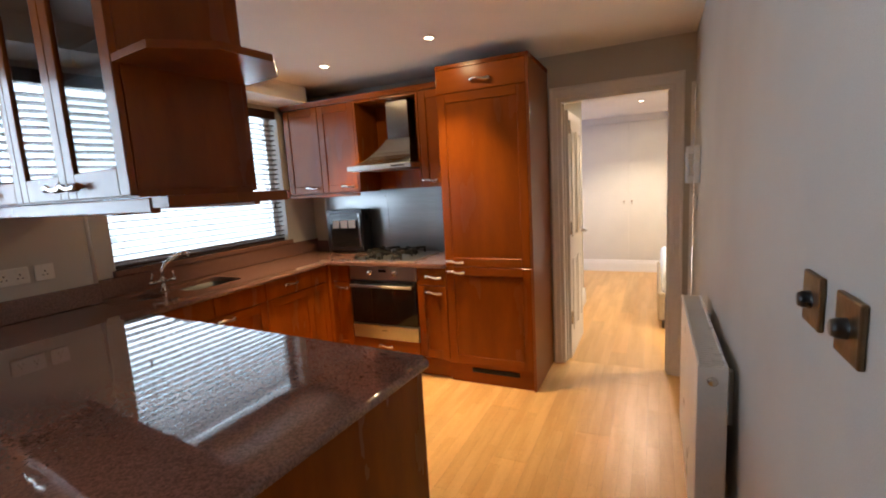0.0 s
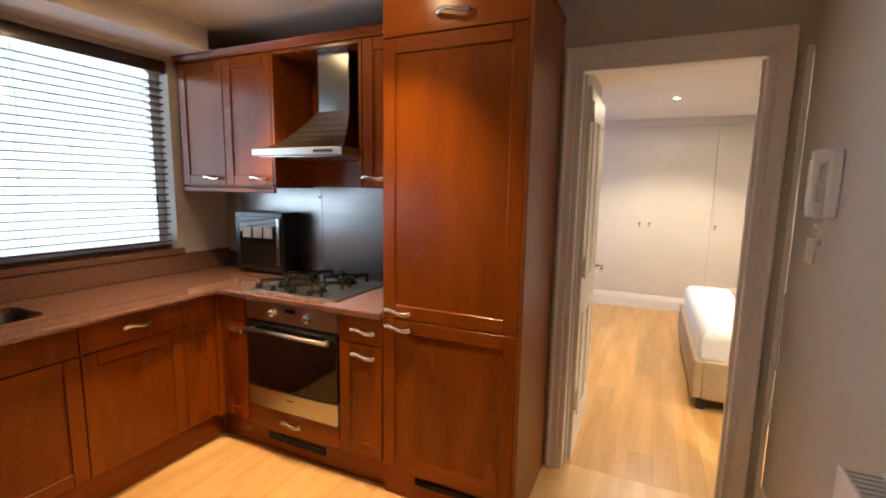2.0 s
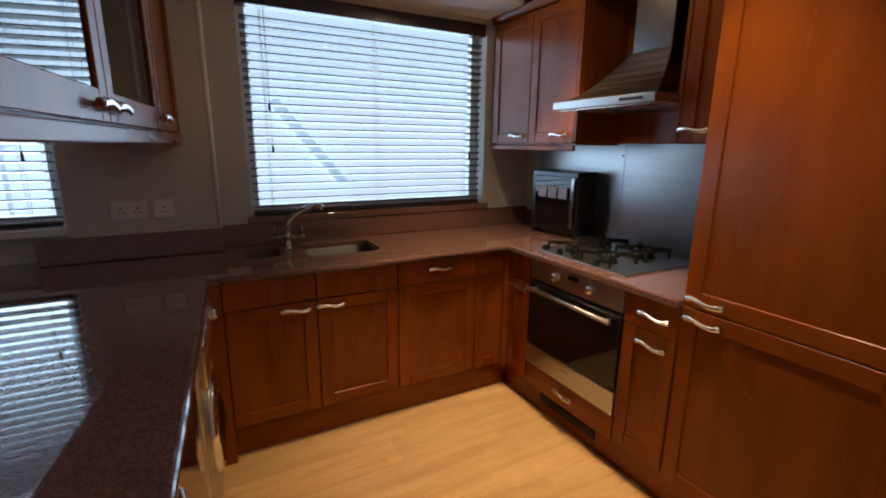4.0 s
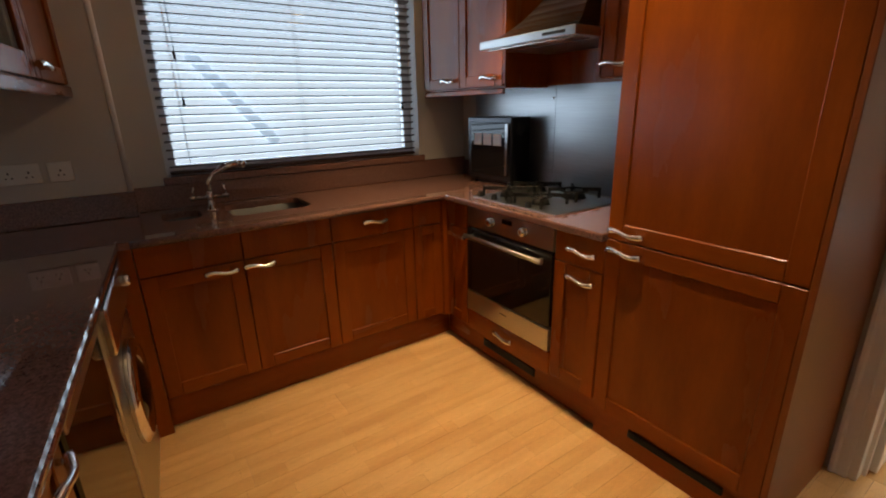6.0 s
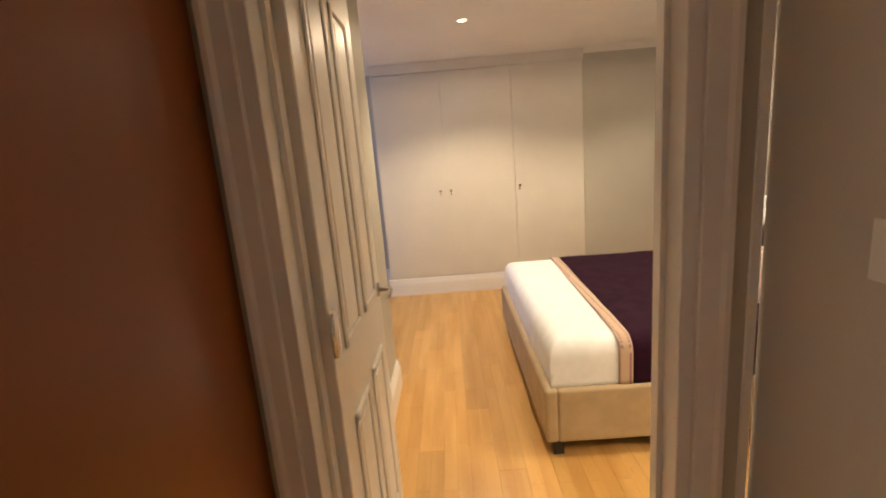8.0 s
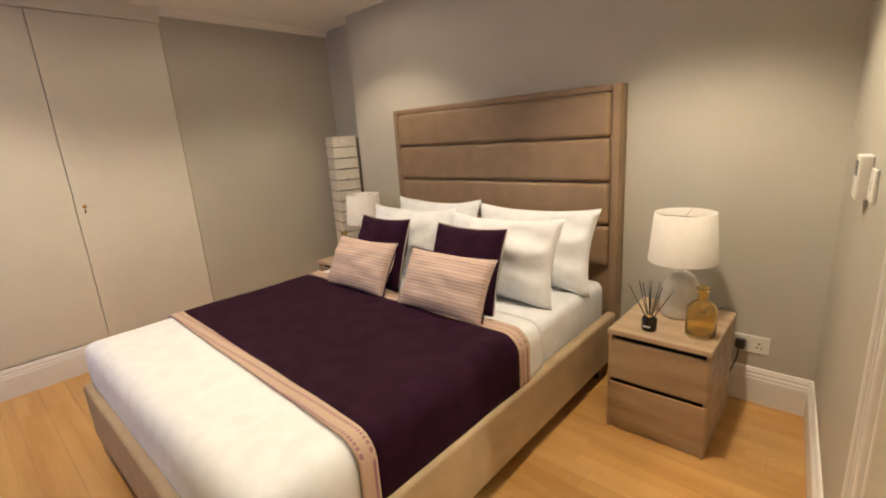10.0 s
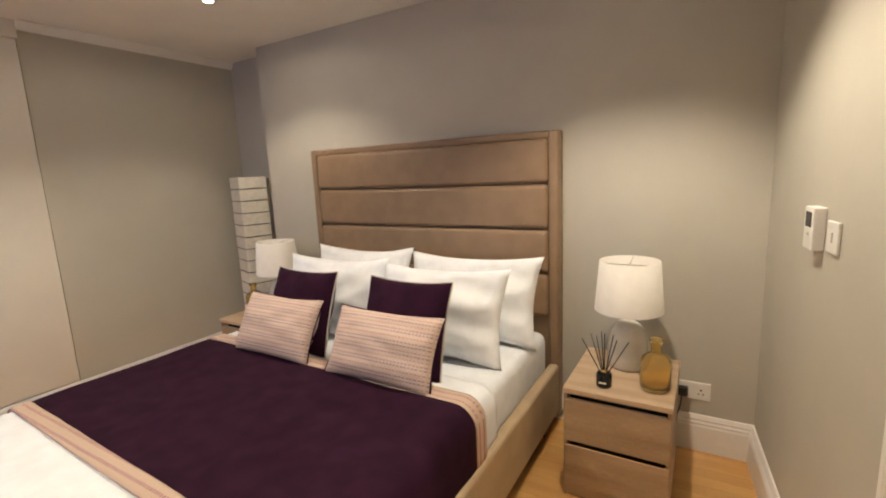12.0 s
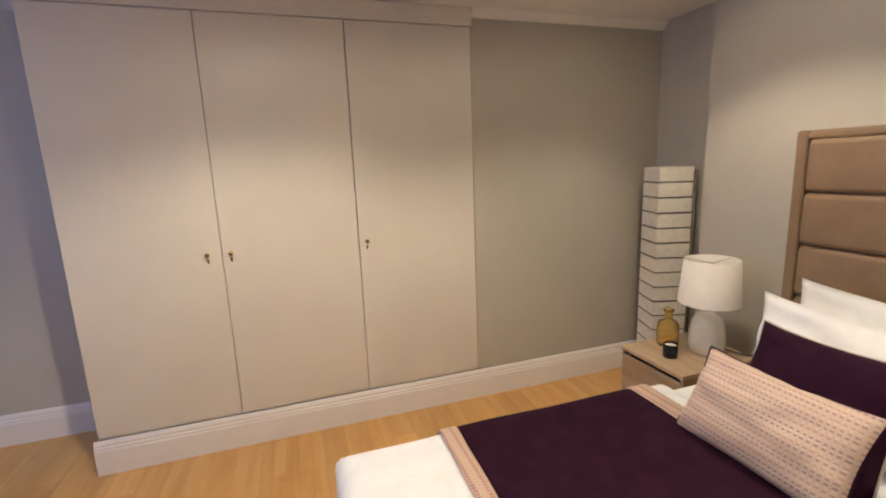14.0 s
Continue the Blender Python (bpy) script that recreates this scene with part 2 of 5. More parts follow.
strips(FLOOR_M, 0.19 / 3, 0.43, -2.85, (1.03, 1.03, 1.03), (0.93, 0.87, 0.79))
strips(FLOOR_B, 0.063, 0.85, -2.75, (1.03, 1.03, 1.03), (0.92, 0.86, 0.78))
SUBFLOOR = material("board_joint", (0.34, 0.19, 0.075), 0.7, var=0.1)
SLATE = material("dark_floor_tile", (0.045, 0.042, 0.042), 0.35, var=0.2, scale=8, random_v=0.1)
STONE = material("cream_stone", (0.72, 0.62, 0.42), 0.30, var=0.06, scale=5, fine=60, second=(0.66, 0.54, 0.34), bump=0.01)
CREAM = material("cream_lacquer", (0.70, 0.66, 0.48), 0.35, var=0.03, bump=0.0)
LEATHER = material("taupe_upholstery", (0.285, 0.190, 0.115), 0.5, var=0.06, scale=9, fine=420, bump=0.03)
BEDFAB = material("beige_bed_upholstery", (0.46, 0.35, 0.22), 0.6, var=0.05, scale=9, fine=420, bump=0.03)
LINEN = material("white_cotton", (0.83, 0.86, 0.90), 0.8, var=0.03, scale=14, fine=600, bump=0.04)
PURPLE = material("aubergine_cloth", (0.024, 0.0045, 0.0175), 0.9, var=0.12, scale=12, fine=700, bump=0.04, spec=0.15)
PIPING = material("pale_piping", (0.55, 0.50, 0.46), 0.7, var=0.05)
OAKY = material("grey_oak_veneer", (0.40, 0.285, 0.185), 0.45, var=0.12, scale=3, fine=60, stretch=(4, 0.7, 6),
                second=(0.31, 0.21, 0.13), bump=0.008)
OAKY_T = material("pale_oak_top", (0.50, 0.375, 0.255), 0.42, var=0.10, scale=3, fine=60, stretch=(6, 0.7, 6),
                  second=(0.42, 0.30, 0.19), bump=0.008)
SHADE = material("lamp_shade_cloth", (0.80, 0.77, 0.72), 0.85, var=0.02, scale=20, fine=700, bump=0.05)
CERAMIC = material("grey_ceramic", (0.62, 0.59, 0.53), 0.12, var=0.05, scale=12, bump=0.0, coat=0.5)
AMBER = material("amber_glass", (0.99, 0.80, 0.38), 0.03, var=0.02, bump=0, clear=0.92, rvar=0.02)
PAPER = material("rice_paper", (0.78, 0.74, 0.64), 0.8, var=0.05, scale=25, fine=300, bump=0.06)
BAMBOO = material("dark_bamboo", (0.13, 0.10, 0.065), 0.5, var=0.2, scale=20)
BLIND = material("dark_wood_slat", (0.045, 0.02, 0.012), 0.3, var=0.2, scale=6, stretch=(2, 0.6, 6), coat=0.3)
# same dark wood, lightened to put the backlit glare into the slats
SLAT = material("glare_lightened_slat", (0.065, 0.036, 0.026), 0.28, var=0.15, scale=6, stretch=(2, 0.6, 6), coat=0.5)
UPVC = material("white_window_frame", (0.75, 0.75, 0.75), 0.35, var=0.02, bump=0.0)
# the backdrop emits, uneven by noise, to stand in for a daylit wall
OUTWALL = glow("glowing_pale_wall", (0.80, 0.91, 1.0), 0.96)
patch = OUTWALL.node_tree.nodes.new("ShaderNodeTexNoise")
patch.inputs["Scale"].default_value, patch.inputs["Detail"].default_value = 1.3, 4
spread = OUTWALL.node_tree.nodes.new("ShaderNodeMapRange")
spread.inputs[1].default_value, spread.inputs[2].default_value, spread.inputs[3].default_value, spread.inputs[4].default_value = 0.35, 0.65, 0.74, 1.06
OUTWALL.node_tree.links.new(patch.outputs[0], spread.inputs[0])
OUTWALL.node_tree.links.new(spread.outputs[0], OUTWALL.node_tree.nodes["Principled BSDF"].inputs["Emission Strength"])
# rail metal emits as well, its daylight put into the material
OUTRAIL = glow("glowing_grey_blue_metal", (0.50, 0.62, 0.76), 0.9)
PANE = clear_glass("window_pane")
CABGLASS = clear_glass("cabinet_pane", (0.55, 0.55, 0.55), 0.35)
MIRROR = material("mirror_silver", (0.88, 0.90, 0.86), 0.02, 1.0, var=0.0, bump=0, rvar=0.01)
LAMP_ON = glow("lit_bulb", (1.0, 0.80, 0.52), 30)
LABEL = material("pale_label", (0.72, 0.70, 0.66), 0.6, var=0.03)
PATTERN = banded("woven_pattern", (0.56, 0.43, 0.36),
                 [(0.05, (0.36, 0.24, 0.25)), (0.10, (0.62, 0.50, 0.42)), (0.16, (0.46, 0.29, 0.26)), (0.20, (0.60, 0.47, 0.39)), (0.30, (0.33, 0.22, 0.24)), (0.35, (0.64, 0.52, 0.43)),
                  (0.40, (0.34, 0.23, 0.25)), (0.45, (0.58, 0.45, 0.37)), (0.55, (0.48, 0.28, 0.24)), (0.60, (0.62, 0.50, 0.42)), (0.70, (0.35, 0.23, 0.25)), (0.75, (0.58, 0.45, 0.37)), (0.80, (0.38, 0.26, 0.27)), (0.85, (0.62, 0.48, 0.40)),
                  (0.93, (0.48, 0.30, 0.27)), (0.97, (0.56, 0.43, 0.36))], 0.125, axis=2)
BORDER = banded("woven_border", (0.53, 0.39, 0.30),
                [(0.12, (0.33, 0.17, 0.20)), (0.22, (0.55, 0.42, 0.33)), (0.45, (0.38, 0.20, 0.21)), (0.55, (0.54, 0.40, 0.31)),
                 (0.78, (0.32, 0.17, 0.21)), (0.88, (0.52, 0.38, 0.30))], 0.105, axis=0)

# ---- mesh tools ----
IDENT = Matrix.Identity(4)


def thing(name, label, category, at=(0, 0, 0), group="", kind="", turn=0.0):
    """An Empty at the thing's base; its parts are given in world metres unless local."""
    ob = new(name)
    ob.empty_display_size = 0.05
    ob.matrix_basis = pose(at[0], at[1], at[2], 0, 0, turn)
    tagged(ob, label, category, group, kind)
    return ob


def part(name, bm, mat, parent=None, label="", local=False, smooth=False):
    """Links a bmesh as one mesh object under a thing or a part."""
    data = bpy.data.meshes.new(name)
    bm.to_mesh(data)
    bm.free()
    data.materials.append(mat)
    if smooth:
        for p in data.polygons:
            p.use_smooth = True
    ob = new(name, data)
    if parent is not None:
        ob.parent = parent
        if parent.data is None and not local:
            ob.matrix_parent_inverse = parent.matrix_basis.inverted()
    if label:
        ob["label"] = label
    return ob


def solid(name, bm, mat, label, category, kind="structure", smooth=False):
    return tagged(part(name, bm, mat, smooth=smooth), label, category, "", kind)


def B():
    return bmesh.new()


def box(bm, x0, y0, z0, x1, y1, z1, bevel=0.0, seg=1, m=IDENT):
    """Adds a box between two corners, its edges rounded by bevel."""
    tmp = bmesh.new()
    c = ((x0 + x1) / 2, (y0 + y1) / 2, (z0 + z1) / 2)
    bmesh.ops.create_cube(tmp, size=1, matrix=Matrix.LocRotScale(c, None, (abs(x1 - x0), abs(y1 - y0), abs(z1 - z0))))
    if bevel:
        bmesh.ops.bevel(tmp, geom=tmp.edges[:], offset=bevel, segments=seg, affect="EDGES", profile=0.5)
    tmp.transform(m)
    merge(bm, tmp)
    return bm


def merge(bm, tmp):
    vs = [bm.verts.new(v.co) for v in tmp.verts]
    tmp.verts.index_update()
    for f in tmp.faces:
        nf = bm.faces.new([vs[v.index] for v in f.verts])
        nf.smooth = f.smooth
    tmp.free()


def prism(bm, outline, z0, z1, m=IDENT):
    """An upright prism over a plan outline, counter-clockwise."""
    lo = [bm.verts.new(m @ Vector((x, y, z0))) for x, y in outline]
    hi = [bm.verts.new(m @ Vector((x, y, z1))) for x, y in outline]
    n = len(lo)
    bm.faces.new(lo[::-1])
    bm.faces.new(hi)
    for i in range(n):
        bm.faces.new((lo[i], lo[(i + 1) % n], hi[(i + 1) % n], hi[i]))
    return bm


def lathe(bm, profile, at=(0, 0, 0), seg=28, m=IDENT):
    """Turns a profile of (radius, height) about the upright through at."""
    rings = []
    for r, z in profile:
        rings.append([bm.verts.new(m @ Vector((at[0] + max(r, 1e-4) * math.cos(2 * math.pi * k / seg),
                                               at[1] + max(r, 1e-4) * math.sin(2 * math.pi * k / seg), at[2] + z))) for k in range(seg)])
    for a, b in zip(rings, rings[1:]):
        for k in range(seg):
            f = bm.faces.new((a[k], a[(k + 1) % seg], b[(k + 1) % seg], b[k]))
            f.smooth = True
    return bm


def tube(bm, pts, radius, seg=8, flat=1.0, m=IDENT):
    """A rounded rod along points; radius a number or a list; flat squeezes it upright."""
    pts = [Vector(p) for p in pts]
    rad = radius if isinstance(radius, (list, tuple)) else [radius] * len(pts)
    rings = []
    for i, p in enumerate(pts):
        d = (pts[min(i + 1, len(pts) - 1)] - pts[max(i - 1, 0)]).normalized()
        side = d.cross(Vector((0, 0, 1)))
        side = side.normalized() if side.length > 1e-3 else Vector((1, 0, 0))
        up = side.cross(d).normalized()
        rings.append([bm.verts.new(m @ (p + side * (rad[i] * math.cos(2 * math.pi * k / seg)) + up * (rad[i] * flat * math.sin(2 * math.pi * k / seg))))
                      for k in range(seg)])
    for a, b in zip(rings, rings[1:]):
        for k in range(seg):
            f = bm.faces.new((a[k], a[(k + 1) % seg], b[(k + 1) % seg], b[k]))
            f.smooth = True
    bm.faces.new(rings[0][::-1])
    bm.faces.new(rings[-1])
    return bm


def sweep_profile(bm, profile, a, b, out):
    """A moulding: the profile (out, up) swept from a to b on the floor plan; out is the way it stands proud."""
    a, b, out = Vector(a), Vector(b), Vector(out)
    ra = [bm.verts.new(a + out * u + Vector((0, 0, v))) for u, v in profile]
    rb = [bm.verts.new(b + out * u + Vector((0, 0, v))) for u, v in profile]
    n = len(ra)
    for i in range(n):
        bm.faces.new((ra[i], ra[(i + 1) % n], rb[(i + 1) % n], rb[i]))
    bm.faces.new(ra[::-1])
    bm.faces.new(rb)
    bmesh.ops.recalc_face_normals(bm, faces=bm.faces[:])
    return bm


SKIRT = [(0, 0), (0.02, 0), (0.02, 0.125), (0.016, 0.135), (0.018, 0.142), (0.012, 0.152), (0.014, 0.16), (0.007, 0.178), (0, 0.18)]

# ---- structure ----
KC, BC = 2.37, 2.33          # ceiling heights
XL, XR = -2.85, 0.46         # kitchen side walls
YD, YB = 3.88, 3.955         # the wall between kitchen and bedroom
HX = 2.45                    # wall behind the headboard

# floors lie under the boards
bm = B(); box(bm, -3.2, -3.2, -0.10, 0.62, 3.94, -0.012)
floor_k = solid("floor_kitchen", bm, SUBFLOOR, "pale maple floorboards with fine joints", "floor")
bm = B(); box(bm, -3.0, 3.94, -0.10, 2.85, 8.4, -0.012)
floor_b = solid("floor_bedroom", bm, SUBFLOOR, "honey oak floorboards with fine joints", "floor")
bm = B(); box(bm, 0.62, 1.4, -0.10, 2.6, 3.94, -0.012)
floor_w = solid("floor_bathroom", bm, DARKGAP, "dark slate tiled bathroom floor", "floor")

# kitchen left wall with two window openings
W1 = (2.00, 3.50, 1.05, 2.21)
W2 = (-0.45, 1.20, 1.05, 2.21)
bm = B()
TX = XL - 0.15
box(bm, TX, -3.2, 0, XL, 4.01, W1[2])
box(bm, TX, -3.2, W1[3], XL, 4.01, KC + 0.1)
for a, b in ((-3.2, W2[0]), (W2[1], W1[0]), (W1[1], 4.01)):
    box(bm, TX, a, W1[2], XL, b, W1[3])
solid("wall_west", bm, WALL_K, "cream painted wall with two window openings", "wall")
bm = B(); box(bm, XL, 1.22, 0, -2.76, 1.84, KC)
solid("wall_pier", bm, WALL_K, "cream painted pier between the windows", "wall")
# white bead added so the pier's window-lit edge shows as paler paint
bm = B(); tube(bm, [(-2.768, 1.836, 1.02), (-2.768, 1.836, 2.24)], 0.014, 10)
solid("trim", bm, GLOSS_W, "white rounded bead added for the daylit edge of the pier corner", "trim")
bm = B(); box(bm, XR, -3.2, 0, XR + 0.12, YD, KC + 0.1)
solid("wall_east", bm, WALL_K, "pale grey painted kitchen wall", "wall")
bm = B(); box(bm, TX, -3.32, 0, XR + 0.12, -3.2, KC + 0.1)
solid("wall_south", bm, WALL_K, "plain pale grey living room wall", "wall")
bm = B(); box(bm, TX, -3.32, KC, XR + 0.12, YD + 0.06, KC + 0.12)
solid("ceiling_kitchen", bm, CEIL, "off-white kitchen ceiling", "ceiling")
bm = B(); box(bm, XL, -3.2, 2.24, -2.50, 3.52, KC)
solid("ceiling_bulkhead", bm, CEIL, "off-white dropped ceiling along the windows", "ceiling")

# wall between kitchen and bedroom: two doorways
DX0, DX1, DH = -0.446, 0.338, 2.058
BX0, BX1 = 0.455, 1.15
bm = B()
for a, b, y0 in ((TX, DX0, YD), (DX1, BX0 - 0.02, YD)):
    box(bm, a, y0, 0, b, YB, DH)
# the bathroom wall runs a little askew
def skew(x):
    return YB + (x - BX1) * 0.085
prism(bm, [(BX1, YD + 0.015), (HX + 0.3, YD + 0.015), (HX + 0.3, skew(HX + 0.3)), (BX1, YB)], 0, KC + 0.1)
box(bm, TX, YD, DH, BX1, YB, KC + 0.1)
solid("wall_middle", bm, WALL_B, "painted wall with two doorways", "wall")
# bedroom walls
bm = B(); box(bm, HX, YB - 0.02, 0, HX + 0.4, 7.16, BC + 0.1); box(bm, 2.62, 7.16, 0, HX + 0.4, 8.4, BC + 0.1)
solid("wall_headboard", bm, WALL_B, "greige painted wall behind the bed", "wall")
bm = B(); box(bm, 1.27, 7.70, 0, 2.62, 8.3, BC + 0.1)
solid("wall_north", bm, WALL_B, "greige painted wall beside the wardrobe", "wall")
bm = B(); box(bm, -3.0, 8.2, 0, 1.27, 8.4, BC + 0.1)
solid("wall_alcove", bm, WALL_B, "greige painted wall behind the wardrobe", "wall")
bm = B(); box(bm, -3.0, YB - 0.01, 0, -0.53, 5.75, BC + 0.1)
solid("wall_corner", bm, WALL_B, "greige painted wall corner beside the door", "wall")
bm = B()
for a, b, c, d in ((5.75, 8.2, 0, 0.8), (5.75, 8.2, 2.0, BC + 0.1), (5.75, 6.3, 0.8, 2.0), (7.3, 8.2, 0.8, 2.0)):
    box(bm, -3.0, a, c, -2.75, b, d)
solid("wall_window_side", bm, WALL_B, "greige painted wall with a window opening", "wall")
bm = B(); box(bm, -3.0, YD + 0.06, BC, HX + 0.4, 8.4, BC + 0.12)
solid("ceiling_bedroom", bm, CEIL, "off-white bedroom ceiling", "ceiling")
bm = B(); sweep_profile(bm, [(0, 0), (0, -0.05), (0.008, -0.05), (0.010, -0.044), (0.022, -0.034), (0.032, -0.018), (0.038, -0.010), (0.042, -0.010), (0.042, 0)], (1.275, 7.70, BC), (2.62, 7.70, BC), (0, -1, 0))
solid("trim_cornice", bm, CEIL, "slim off-white plaster cornice above the greige wall", "cornice")
# bathroom walls
bm = B(); box(bm, XR + 0.12, 1.4, 0, XR + 0.14, YD, KC)
solid("wall_bath_west", bm, STONE, "cream stone bathroom wall", "wall")
bm = B(); box(bm, HX, 1.4, 0, HX + 0.15, YD, KC)
solid("wall_bath_east", bm, STONE, "cream stone bathroom wall", "wall")
bm = B(); box(bm, XR + 0.12, 1.25, 0, HX + 0.15, 1.4, KC)
solid("wall_bath_south", bm, STONE, "cream stone bathroom wall", "wall")
bm = B(); box(bm, XR + 0.12, 1.25, KC, HX + 0.15, YD + 0.06, KC + 0.1)
solid("ceiling_bathroom", bm, CEIL, "off-white bathroom ceiling", "ceiling")

# skirting boards
def skirting(label, *runs):
    bm = B()
    for a, b, out in runs:
        sweep_profile(bm, SKIRT, (*a, 0), (*b, 0), (*out, 0))
    return solid("baseboard", bm, GLOSS_W, label, "baseboard")

skirting("white moulded skirting board", ((HX, 4.02), (HX, 7.16), (-1, 0)), ((HX, 7.16), (2.62, 7.16), (0, 1)), ((2.62, 7.16), (2.62, 7.7), (-1, 0)))
skirting("white moulded skirting board", ((BX1 + 0.087, skew(BX1 + 0.087)), (HX, skew(HX)), (-0.085, 0.996)))
skirting("white moulded skirting under the wardrobe", ((-0.818, 7.69), (2.62, 7.69), (0, -1)), ((-0.80, 7.692), (-0.80, 8.2), (-1, 0)))
skirting("white moulded skirting in the alcove", ((-2.75, 8.2), (-0.80, 8.2), (0, -1)))
skirting("white moulded skirting board", ((-0.53, 4.75), (-0.53, 5.75), (1, 0)), ((-2.75, 5.75), (-0.51, 5.75), (0, 1)))
skirting("white moulded skirting board", ((XR, 2.2), (XR, 3.86), (-1, 0)))

# door casings
def casing(bm, x0, x1, h, y, out, w=0.06, wl=0.055):
    """Moulded architrave round an opening on the wall face y; out +1 or -1."""
    def section(width):
        return [(0, 0), (0, 0.011), (0.003, 0.014), (width - 0.022, 0.015), (width - 0.013, 0.020), (width - 0.003, 0.020), (width, 0.017), (width, 0)]
    a, b = section(wl), section(w)
    rings = []
    for px, pz, sec, kx, kz in ((x0, 0, a, -1, 0), (x0, h, a, -1, 1), (x1, h, b, 1, 1), (x1, 0, b, 1, 0)):
        top = section(0.08)
        rings.append([bm.verts.new((px + kx * u, y + out * v, pz + kz * top[k][0])) for k, (u, v) in enumerate(sec)])
    n = len(rings[0])
    for p, q in zip(rings, rings[1:]):
        for k in range(n):
            bm.faces.new((p[k], p[(k + 1) % n], q[(k + 1) % n], q[k]))
    bm.faces.new(rings[0])
    bm.faces.new(rings[-1])
    bmesh.ops.recalc_face_normals(bm, faces=bm.faces[:])

def lining(bm, x0, x1, h, y0, y1):
    box(bm, x0 - 0.004, y0 - 0.004, 0, x0 + 0.028, y1 + 0.004, h, 0.002)
    box(bm, x1 - 0.028, y0 - 0.004, 0, x1 + 0.004, y1 + 0.004, h, 0.002)
    box(bm, x0 + 0.028, y0 - 0.004, h - 0.028, x1 - 0.028, y1 + 0.004, h + 0.004, 0.002)
    # stops
    ym = y0 + 0.055
    box(bm, x0 + 0.028, ym, 0, x0 + 0.04, ym + 0.03, h - 0.028)
    box(bm, x1 - 0.04, ym, 0, x1 - 0.028, ym + 0.03, h - 0.028)

frame_k = thing("door_frame_1", "white painted moulded door frame", "door frame", (0, YD, 0), kind="structure")
bm = B(); casing(bm, DX0, DX1, DH, YD, -1); part("casing", bm, GLOSS_W, frame_k)
bm = B(); casing(bm, DX0, DX1, DH, YB, 1); part("casing", bm, GLOSS_W, frame_k)
bm = B(); lining(bm, DX0, DX1, DH, YD, YB); part("lining", bm, GLOSS_W, frame_k)
frame_w = thing("door_frame_2", "white painted moulded bathroom door frame", "door frame", (0.7, YD, 0), kind="structure")
bm = B()
box(bm, BX1, YB, 0, BX1 + 0.085, YB + 0.016, DH + 0.085, 0.003); box(bm, BX1 + 0.057, YB, 0, BX1 + 0.085, YB + 0.028, DH + 0.085, 0.004); box(bm, BX1 + 0.039, YB, 0, BX1 + 0.047, YB + 0.021, DH + 0.045, 0.003)
box(bm, BX0, YB, DH, BX1, YB + 0.016, DH + 0.085, 0.003); box(bm, BX0, YB, DH + 0.057, BX1 + 0.05, YB + 0.027, DH + 0.086, 0.004); part("casing", bm, GLOSS_W, frame_w)
bm = B()
box(bm, BX1 - 0.028, YD + 0.015, 0, BX1 + 0.004, YB + 0.004, DH, 0.002); box(bm, BX0 - 0.02, YD - 0.004, 0, BX0, YB + 0.004, DH, 0.002); box(bm, BX0, YD + 0.002, DH - 0.028, BX1 - 0.028, YB + 0.004, DH + 0.004, 0.002)
part("lining", bm, GLOSS_W, frame_w)
bm = B(); box(bm, BX1 - 0.031, YB - 0.044, 0.945, BX1 - 0.027, YB - 0.012, 1.005, 0.001)
strike = part("strike_plate", bm, SATIN, frame_w, "satin metal strike plate")
bm = B(); box(bm, BX1 - 0.033, YB - 0.035, 0.952, BX1 - 0.0305, YB - 0.021, 0.971); box(bm, BX1 - 0.033, YB - 0.035, 0.979, BX1 - 0.0305, YB - 0.021, 0.998)
part("latch_hole", bm, BRASS, strike)

# ---- kitchen: windows, blinds ----
def window(name, w, label, sill_mat):
    y0, y1, z0, z1 = w
    ob = thing(name, label, "window", (-2.97, (y0 + y1) / 2, z0), kind="structure")
    bm = B()
    f = 0.055
    for a, b, c, d in ((y0, y1, z0, z0 + f), (y0, y1, z1 - f, z1), (y0, y0 + f, z0 + f, z1 - f), (y1 - f, y1, z0 + f, z1 - f)):
        box(bm, -2.998, a, c, -2.948, b, d, 0.004)
    part("window_frame", bm, UPVC, ob)
    bm = B(); box(bm, -2.976, y0 + f, z0 + f, -2.970, y1 - f, z1 - f)
    p = part("pane", bm, PANE, ob)
    p.visible_shadow = False
    bm = B(); box(bm, -2.96, y0 - 0.02, z0 - 0.03, XL + 0.03, y1 + 0.03, z0 + 0.008, 0.006, 2)
    part("window_sill", bm, sill_mat, ob)
    return ob

window("window_1", W1, "kitchen window with a granite sill", GRANITE)
window("window_2", W2, "living room window with a white sill", GLOSS_W)

